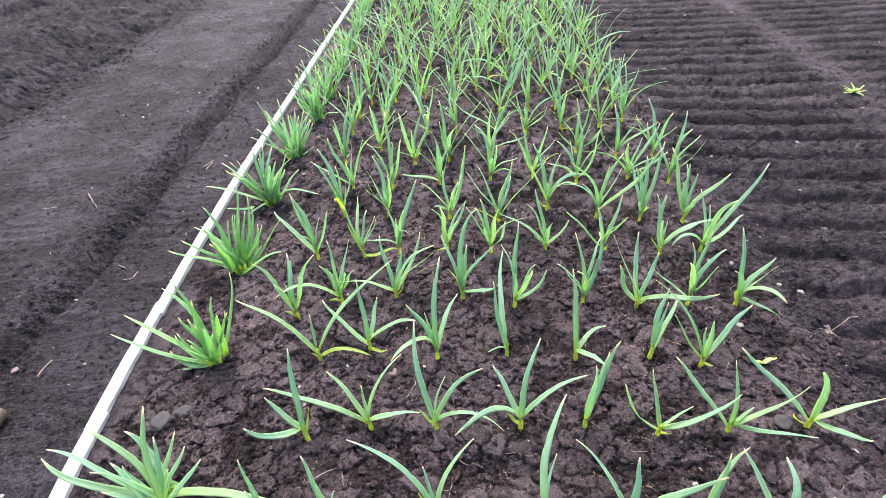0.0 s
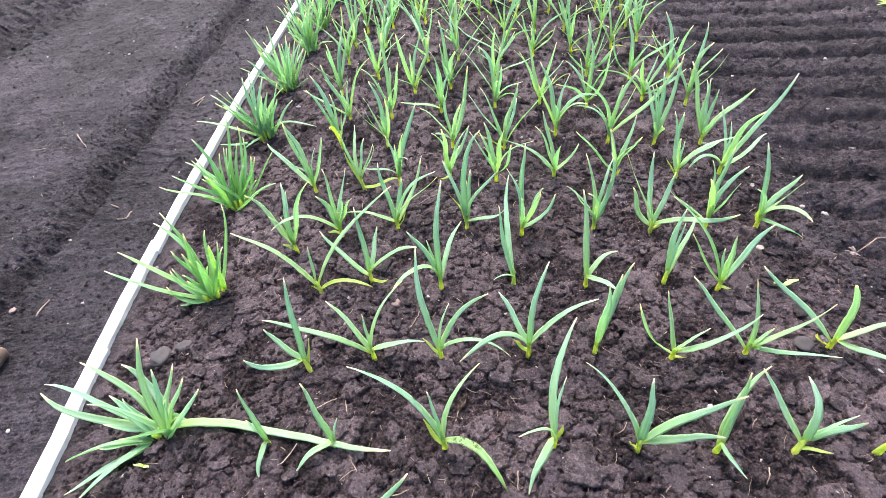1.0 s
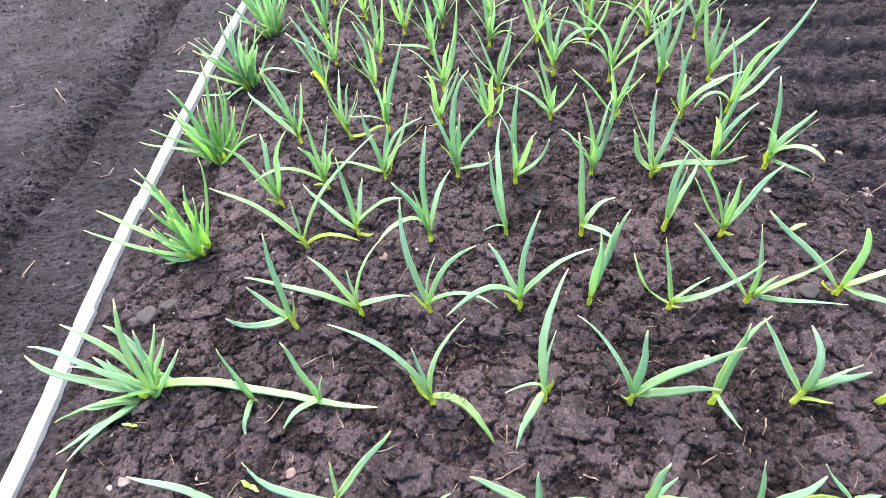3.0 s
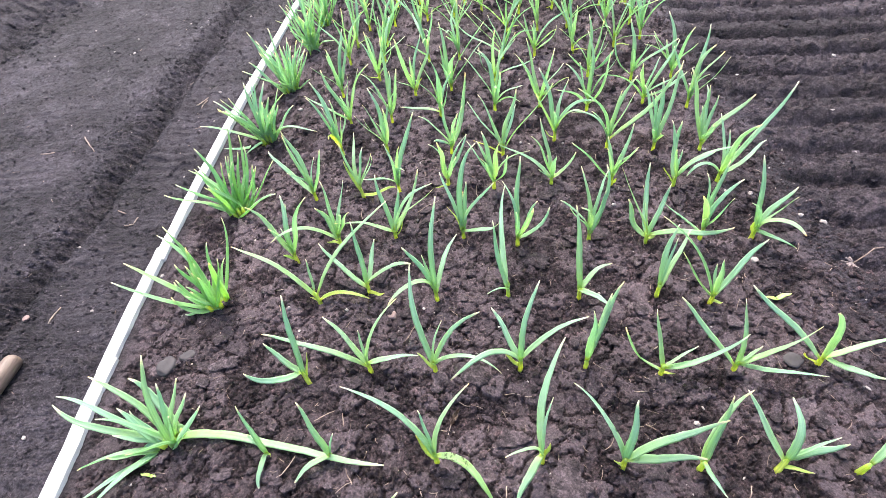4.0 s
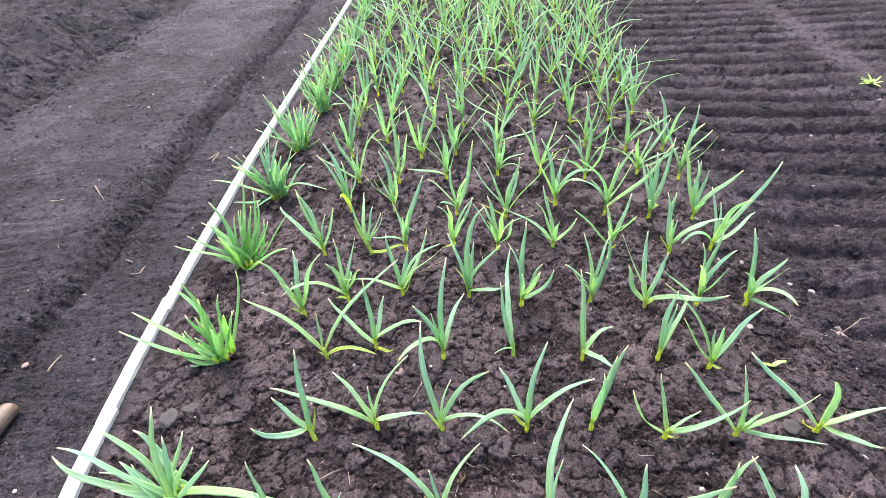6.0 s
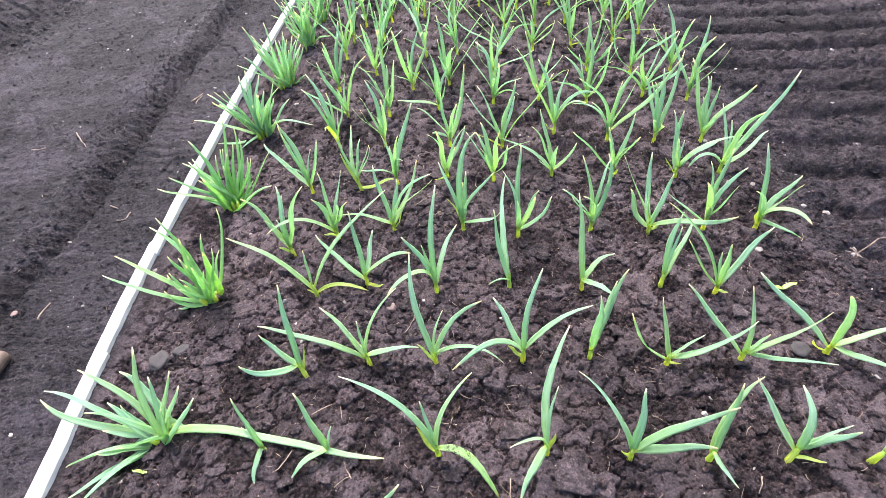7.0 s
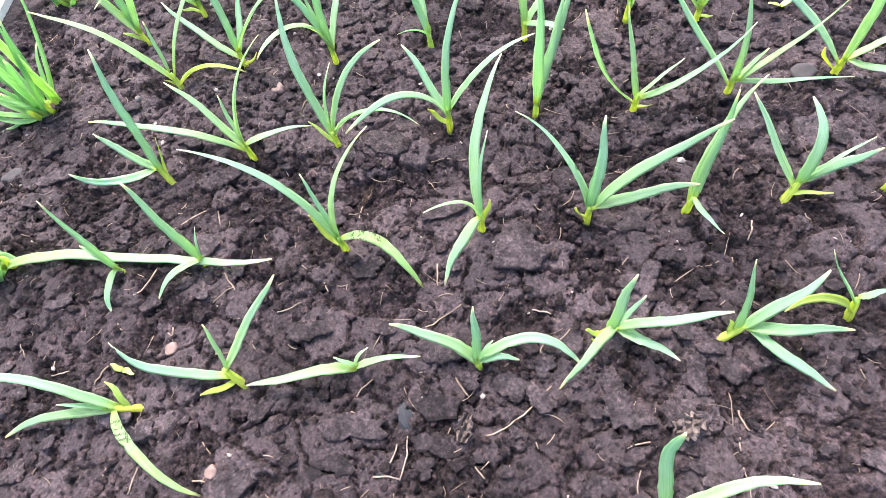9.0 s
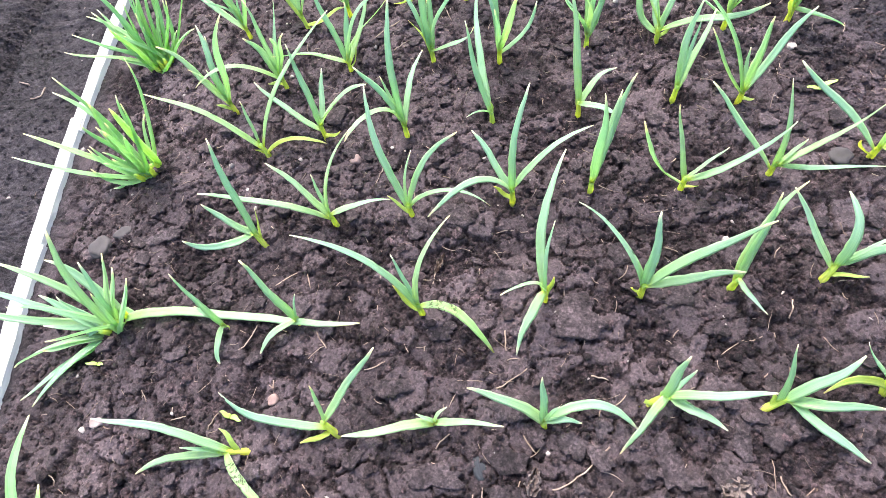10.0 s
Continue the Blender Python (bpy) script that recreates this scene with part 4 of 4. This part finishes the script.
def straw_bits(count, seed, x0, x1, y0, y1):
    r = random.Random(seed)
    verts, faces, bits = [], [], []
    for k in range(count):
        x, y, a = r.uniform(x0, x1), r.uniform(y0, y1), r.uniform(0, math.pi)
        length, w, bow = r.uniform(0.008, 0.03) * r.choice((0.35, 0.5, 0.7, 1, 1.3)), r.uniform(0.00025, 0.0008), r.uniform(-0.12, 0.12)
        d, s = Vector((math.cos(a), math.sin(a), 0)), Vector((-math.sin(a), math.cos(a), 0))
        for j in range(5):
            u = j / 4 - 0.5
            p = Vector((x, y, 0)) + d * u * length + s * bow * length * (0.25 - u * u) * 4
            bits.append((p, s, w))
    zz = height(np.array([p.x for p, s, w in bits]), np.array([p.y for p, s, w in bits]))
    for k in range(count):
        o = len(verts)
        top = max(zz[5 * k:5 * k + 5])
        for j in range(5):
            p, s, w = bits[5 * k + j]
            p.z = 0.35 * zz[5 * k + j] + 0.65 * top + 0.0006
            verts.extend((p + s * w, p + Vector((0, 0, w * 1.3)), p - s * w, p - Vector((0, 0, w))))
        for j in range(4):
            faces += [(o + 4 * j + i, o + 4 * j + (i + 1) % 4, o + 4 * j + 4 + (i + 1) % 4, o + 4 * j + 4 + i) for i in range(4)]
        faces += [(o + 3, o + 2, o + 1, o), (o + 16, o + 17, o + 18, o + 19)]
    return tagged(mesh_object("straw_bits", verts, faces, STRAW), "scattered bits of dry pale straw and root", "straw", kind="stuff")


straw_bits(1150, 8, -0.66, 0.9, -0.1, 1.3)
straw_bits(120, 9, -0.66, 0.9, 1.3, 3.0)
straw_bits(60, 10, -1.9, -0.7, 0.4, 3.0)
straw_bits(50, 11, 0.9, 2.3, 0.5, 3.0)


# ---- single things on the soil ----
def stalk(x0, y0, x1, y1, radius=0.001, group="dry stalks on the soil"):
    """A dry stalk lying between two places."""
    r = random.Random(int(x0 * 9000) + int(y1 * 7000))
    a, b = Vector((x0, y0, 0)), Vector((x1, y1, 0))
    side, bow = Vector((-(b - a).y, (b - a).x, 0)), r.uniform(-1, 1)
    pts = [a.lerp(b, k / 5) + side * (0.3 * bow * (k / 5) * (1 - k / 5) + r.uniform(-0.02, 0.02)) for k in range(6)]
    zz = height(np.array([p.x for p in pts]), np.array([p.y for p in pts]))
    for p, z in zip(pts, zz):
        p.z = 0.4 * z + 0.6 * max(zz) + radius * 0.6
    ob = tube("dry_stalk", pts, [radius * r.uniform(0.8, 1.15) for p in pts], STRAW, None, 6)
    return tagged(ob, "thin pale dry stalk lying on the soil", "straw", group)


def stone(name, x, y, size, mat, label, category, squash=0.5, seed=1, long=1.0, turn=0.0, group=""):
    bm = bmesh.new()
    bmesh.ops.create_icosphere(bm, subdivisions=3, radius=1.0)
    for v in bm.verts:
        n = 1 + 0.28 * noise.noise(v.co * 1.3 + Vector((seed * 3.1, 0, 0))) + 0.1 * noise.noise(v.co * 4 + Vector((0, seed, 0)))
        v.co = Vector((v.co.x * long, v.co.y, max(-0.6, min(0.62, v.co.z)) * squash)) * size * n
    me = bpy.data.meshes.new(name)
    bm.to_mesh(me)
    bm.free()
    me.polygons.foreach_set("use_smooth", [True] * len(me.polygons))
    me.materials.append(mat)
    ob = tagged(new(name, me), label, category, group)
    ob.location, ob.rotation_euler = (x, y, ground_at(x, y) + size * squash * 0.3), (0.1, -0.08, radians(turn))
    return ob


def dry_leaf(x, y, length, width, turn, curl=0.3, seed=1, mat=None):
    """A crumpled papery leaf with ragged edges."""
    r = random.Random(seed)
    bm = bmesh.new()
    rows, across = 12, 7
    grid = []
    for i in range(rows + 1):
        s = i / rows
        w = width * (math.sin(math.pi * min(1, s * 0.9 + 0.07)) ** 0.6) * (1 + r.uniform(-0.4, 0.3))
        grid.append([bm.verts.new(((s - 0.5) * length, (j / across - 0.5) * w, curl * width * (abs(j / across - 0.5) * 1.2 + 0.45 * math.sin(s * 9 + 2.3 * j)) + r.uniform(0, 0.006))) for j in range(across + 1)])
    for i in range(rows):
        for j in range(across):
            bm.faces.new((grid[i][j], grid[i + 1][j], grid[i + 1][j + 1], grid[i][j + 1]))
    bmesh.ops.solidify(bm, geom=bm.faces[:], thickness=0.0006)
    me = bpy.data.meshes.new("dry_leaf")
    bm.to_mesh(me)
    bm.free()
    me.materials.append(mat or PAPERY)
    ob = tagged(new("dry_leaf", me), "crumpled pale papery dead leaf on the soil", "dead leaf", "dead leaves on the soil")
    ob.location, ob.rotation_euler = (x, y, ground_at(x, y) + 0.007), (0.06, 0.05, radians(turn))
    return ob


def seedling(x, y, size, count, seed, label):
    """A tiny plant with a few rounded leaves close to the soil."""
    r = random.Random(seed)
    plant = tagged(new("seedling"), label, "seedling", "seedlings")
    plant.location = (x, y, ground_at(x, y) + 0.1 * size)
    for k in range(count):
        az = 360 * k / count + r.uniform(-25, 25)
        blade("leaf", leaf_path(Vector((0, 0, 0)), 0, az, size * r.uniform(0.8, 1.15), r.uniform(10, 48), 30, r.gauss(0, 20), 8), size * (0.3 if count < 9 else 0.15), SEEDLING, plant, 0.1, 0.0005, 0.6)
    return plant


def tool_handle(x, y, length, radius, turn):
    """A worn round wooden handle lying on the path, with a rounded end."""
    z = max(ground_at(x, y), ground_at(x, y - 0.3)) + radius
    d = Vector((math.cos(radians(turn)), math.sin(radians(turn)), 0))
    steps = [(0.0, 0.55), (0.004, 0.82), (0.011, 0.96), (0.02, 1.0)] + [(0.02 + (length - 0.02) * k / 12, 1 + 0.03 * math.sin(k * 1.7)) for k in range(1, 13)]
    ob = tube("tool_handle", [Vector((x, y, z)) + d * s for s, f in steps], [radius * f for s, f in steps], BROWN_WOOD, None, 20)
    return tagged(ob, "worn round brown wooden tool handle lying on the path", "tool handle")


def dried_flower_head(x, y, x1, y1):
    """A dry branched head on a thin stem, lying on the soil."""
    thing = tagged(new("dried_seed_head"), "pale dried branching seed head with its stem on the soil", "dried plant")
    z = ground_at(x, y)
    thing.location = (x, y, z)
    r = random.Random(5)
    end = Vector((x1 - x, y1 - y, ground_at(x1, y1) - z + 0.004))
    tube("stem", [Vector((0, 0, 0.012)), end * 0.35 + Vector((0, 0, 0.016)), end * 0.7 + Vector((0, 0.006, 0.01)), end], (0.0016, 0.0014, 0.0013, 0.0012), STRAW, thing, 6)
    for k in range(9):
        a = radians(r.uniform(90, 300))
        tip = Vector((math.cos(a) * r.uniform(0.015, 0.04), math.sin(a) * r.uniform(0.01, 0.03), r.uniform(0.003, 0.016)))
        tube("branch", [Vector((0, 0, 0.012)), tip * 0.55 + Vector((0, 0, 0.008)), tip], (0.0016, 0.002, 0.0034), PAPERY, thing, 6)
    return thing


stalk(-0.258, 0.442, -0.208, 0.471)
stalk(-0.291, 0.342, -0.266, 0.382)
stalk(-0.191, 0.464, -0.183, 0.436)
stalk(-0.166, 0.358, -0.149, 0.330)
stalk(-0.391, 0.248, -0.367, 0.252)
stalk(-0.232, 0.291, -0.230, 0.272)
stalk(-0.309, 0.104, -0.293, 0.142)
stalk(-0.188, 0.103, -0.144, 0.089)
stalk(-0.265, 0.098, -0.259, 0.126)
stalk(-0.330, 0.230, -0.317, 0.253)
stalk(0.026, 0.448, 0.017, 0.415)
stalk(0.190, 0.365, 0.232, 0.353)
stalk(-0.091, 0.291, -0.059, 0.300)
stalk(0.098, 0.246, 0.146, 0.268)
stalk(0.231, 0.250, 0.253, 0.242)
stalk(0.006, 0.176, 0.027, 0.194)
stalk(0.237, 0.159, 0.189, 0.126)
stalk(0.189, 0.126, 0.155, 0.113)
stalk(0.065, 0.123, 0.054, 0.078)
stalk(0.052, 0.116, 0.042, 0.096)
stalk(0.023, 0.085, 0.053, 0.080)
stalk(0.128, 0.182, 0.141, 0.159)
stalk(0.122, 0.326, 0.119, 0.296)
stalk(-0.024, 0.212, 0.004, 0.216)
stalk(0.138, 0.083, 0.147, 0.070)
stalk(0.517, 0.322, 0.502, 0.296)
stalk(0.432, 0.108, 0.436, 0.086)
stalk(0.304, 0.083, 0.330, 0.087)
stalk(-0.081, 1.015, -0.017, 1.060)
stalk(0.086, 1.132, 0.097, 1.046)
stalk(-0.032, 0.972, 0.002, 0.998)
stalk(-0.077, 0.623, -0.058, 0.665)
stalk(-0.417, 0.789, -0.395, 0.789)
stalk(-1.060, 0.765, -1.055, 0.818, 0.0022)
stalk(-1.596, 1.580, -1.544, 1.587, 0.0022)
stalk(-1.471, 1.682, -1.370, 1.571, 0.0022)
stalk(-1.056, 1.841, -1.032, 1.906, 0.0022)
stalk(-1.032, 1.827, -1.029, 1.891, 0.0022)
stalk(-1.064, 1.189, -1.036, 1.178, 0.0022)
stalk(-1.025, 1.134, -0.996, 1.138, 0.0022)
stalk(-0.997, 1.142, -0.996, 1.169, 0.0022)

stone("flat_stone", -0.636, 0.603, 0.022, STONE, "flat dull grey stone lying on the bed's edge", "stone", 0.3, 3, 1.1, 60)
# a flake of soil, built with the stone's shape and material
stone("flat_stone", -0.590, 0.625, 0.013, STONE, "small flat dull grey flake of soil on the bed's edge", "stone", 0.35, 4, 1.5, 20)
stone("pebble", -0.230, 0.262, 0.0085, PINK_STONE, "small rounded pinkish pebble on dark soil", "pebble", 0.7, 5, group="pebbles")
stone("pebble", -0.164, 0.110, 0.008, PINK_STONE, "small rounded pinkish-brown pebble on dark soil", "pebble", 0.7, 6, group="pebbles")
stone("pebble", -0.112, 0.692, 0.011, PINK_STONE, "rough pinkish lump of brick in the soil", "pebble", 0.8, 7, group="pebbles")
# stand-in for a white fluffy ball at a leaf tip, shaped as a pebble
stone("pebble", -0.529, 0.262, 0.011, PAPERY, "small pale whitish ball by a leaf's tip", "pebble", 0.6, 8, group="pebbles")
stone("pebble", -1.119, 0.775, 0.009, PINK_STONE, "small pale squarish pebble on the path", "pebble", 0.6, 9, group="pebbles")
stone("pebble", 0.678, 0.548, 0.016, STONE, "flat grey stone between the garlic plants", "pebble", 0.45, 10, group="pebbles")
stone("pebble", 0.708, 0.805, 0.008, PEBBLE, "small pale pebble beside the garlic", "pebble", 0.6, 11, group="pebbles")
stone("charcoal_piece", 0.065, 0.146, 0.0095, CHARCOAL, "black piece of charcoal pressed into the soil", "charcoal", 0.5, 12, 1.8, 100)
dry_leaf(0.369, 0.097, 0.036, 0.026, 20, 0.35, 1)
dry_leaf(0.132, 0.124, 0.034, 0.02, 70, 0.4, 2)
dry_leaf(-0.064, 0.611, 0.03, 0.013, 10, 0.4, 3)
dry_leaf(0.031, 0.456, 0.04, 0.01, 65, 0.5, 4, STRAW)
seedling(-0.301, 0.247, 0.022, 2, 3, "tiny pale green seedling leaf lying on soil")
seedling(-0.556, 0.357, 0.016, 2, 4, "tiny pale green seedling with two leaves")
seedling(1.862, 2.249, 0.056, 14, 5, "small yellow-green weed on the furrowed soil")
seedling(0.710, 0.696, 0.03, 2, 6, "small yellow shoot coming out of the soil")
tool_handle(-1.066, 0.655, 1.2, 0.021, -93)
dried_flower_head(0.96, 0.836, 1.045, 0.875)


# ---- flakes of dried crust on the bed ----
def crust_plate_mesh(seed, points=20):
    """A flat ragged flake about 1 m across and thin; scaled where it lies."""
    r = random.Random(seed)
    verts, faces = [], []
    shape = [1 + r.uniform(-0.24, 0.2) + 0.18 * math.sin(4 * math.pi * k / points + seed) + 0.12 * math.sin(6 * math.pi * k / points + 2 * seed) for k in range(points)]
    for ring, (size, z) in enumerate(((0.9, -0.34), (1.0, -0.03), (0.95, 0.03), (0.55, 0.05))):
        for k in range(points):
            a = 2 * math.pi * (k + r.uniform(-0.15, 0.15)) / points
            d = 0.5 * size * (shape[k] if ring < 3 else 0.5 + 0.5 * shape[k])
            verts.append((math.cos(a) * d, math.sin(a) * d, z + r.uniform(-0.03, 0.03)))
        if ring:
            o, q = (ring - 1) * points, ring * points
            faces += [(o + k, o + (k + 1) % points, q + (k + 1) % points, q + k) for k in range(points)]
    verts.append((0, 0, 0.05 + r.uniform(-0.02, 0.02)))
    top, o = len(verts) - 1, 3 * points
    faces += [(o + k, o + (k + 1) % points, top) for k in range(points)]
    me = bpy.data.meshes.new("crust_plate")
    me.from_pydata(verts, [], faces)
    me.polygons.foreach_set("use_smooth", [i >= 2 * points for i in range(len(faces))])
    me.materials.append(CRUST)
    return me


PLATE_MESHES = [crust_plate_mesh(300 + k) for k in range(24)]


def crust_plate(k, x, y, long, wide, turn, tip=(0.0, 0.0)):
    ob = new("crust_plate", PLATE_MESHES[k % len(PLATE_MESHES)])
    a = radians(turn)
    xs = x + 0.3 * long * np.array([0, math.cos(a), -math.cos(a), -math.sin(a), math.sin(a)])
    ys = y + 0.3 * wide * np.array([0, math.sin(a), -math.sin(a), math.cos(a), -math.cos(a)])
    ob.location = (x, y, float(np.mean(height(xs, ys))) + 0.006)
    ob.rotation_euler = (tip[0], tip[1], a)
    ob.scale = (long, wide, 0.5 * (long + wide) * 0.55)
    ob.parent = GROUND
    return ob


# broad flakes that stand out between the plants: x, y, length, width, turn
BROAD_FLAKES = [
    (0.226, 0.33, 0.085, 0.06, -9), (0.027, 0.341, 0.048, 0.03, -10), (-0.053, 0.261, 0.054, 0.032, -7),
    (0.001, 0.141, 0.069, 0.038, -7), (0.097, 0.111, 0.05, 0.031, -7), (0.104, 0.153, 0.06, 0.033, -7),
    (0.305, 0.136, 0.04, 0.057, -7), (0.401, 0.154, 0.027, 0.046, -6), (0.441, 0.152, 0.035, 0.033, -7),
    (0.265, 0.049, 0.034, 0.027, -7), (-0.019, 0.102, 0.04, 0.025, -7), (0.067, 0.539, 0.081, 0.046, -11),
    (0.004, 0.527, 0.054, 0.043, -11), (0.226, 0.47, 0.034, 0.053, -10), (0.312, 0.426, 0.051, 0.044, -10),
    (0.137, 0.404, 0.061, 0.04, -9), (0.409, 0.293, 0.03, 0.025, -8), (0.191, 0.164, 0.038, 0.034, -7),
]
for k, (x, y, long, wide, turn) in enumerate(BROAD_FLAKES):
    crust_plate(k, x, y, long, wide, turn)
PLATE_RNG = random.Random(77)
taken = [(x, y, 0.4 * (a + b)) for x, y, a, b, turn in BROAD_FLAKES]
while len(taken) < 290:
    px, py = PLATE_RNG.uniform(-0.55, 0.86), 0.02 + 1.25 * PLATE_RNG.random() ** 1.3
    size = min(0.062, 0.024 * math.exp(PLATE_RNG.gauss(0, 0.42)))
    sparse = 0.25 if 0.42 < py < 0.5 or 0.26 < py < 0.32 else 1.0
    if PLATE_RNG.random() > sparse or any(math.hypot(px - x, py - y) < 0.45 * (size + r) for x, y, r in taken):
        continue
    taken.append((px, py, size))
    crust_plate(len(taken), px, py, size, size * PLATE_RNG.uniform(0.55, 0.95), PLATE_RNG.uniform(-40, 40) + PLATE_RNG.choice((0, 180)), (PLATE_RNG.gauss(0, 0.09), PLATE_RNG.gauss(0, 0.09)))
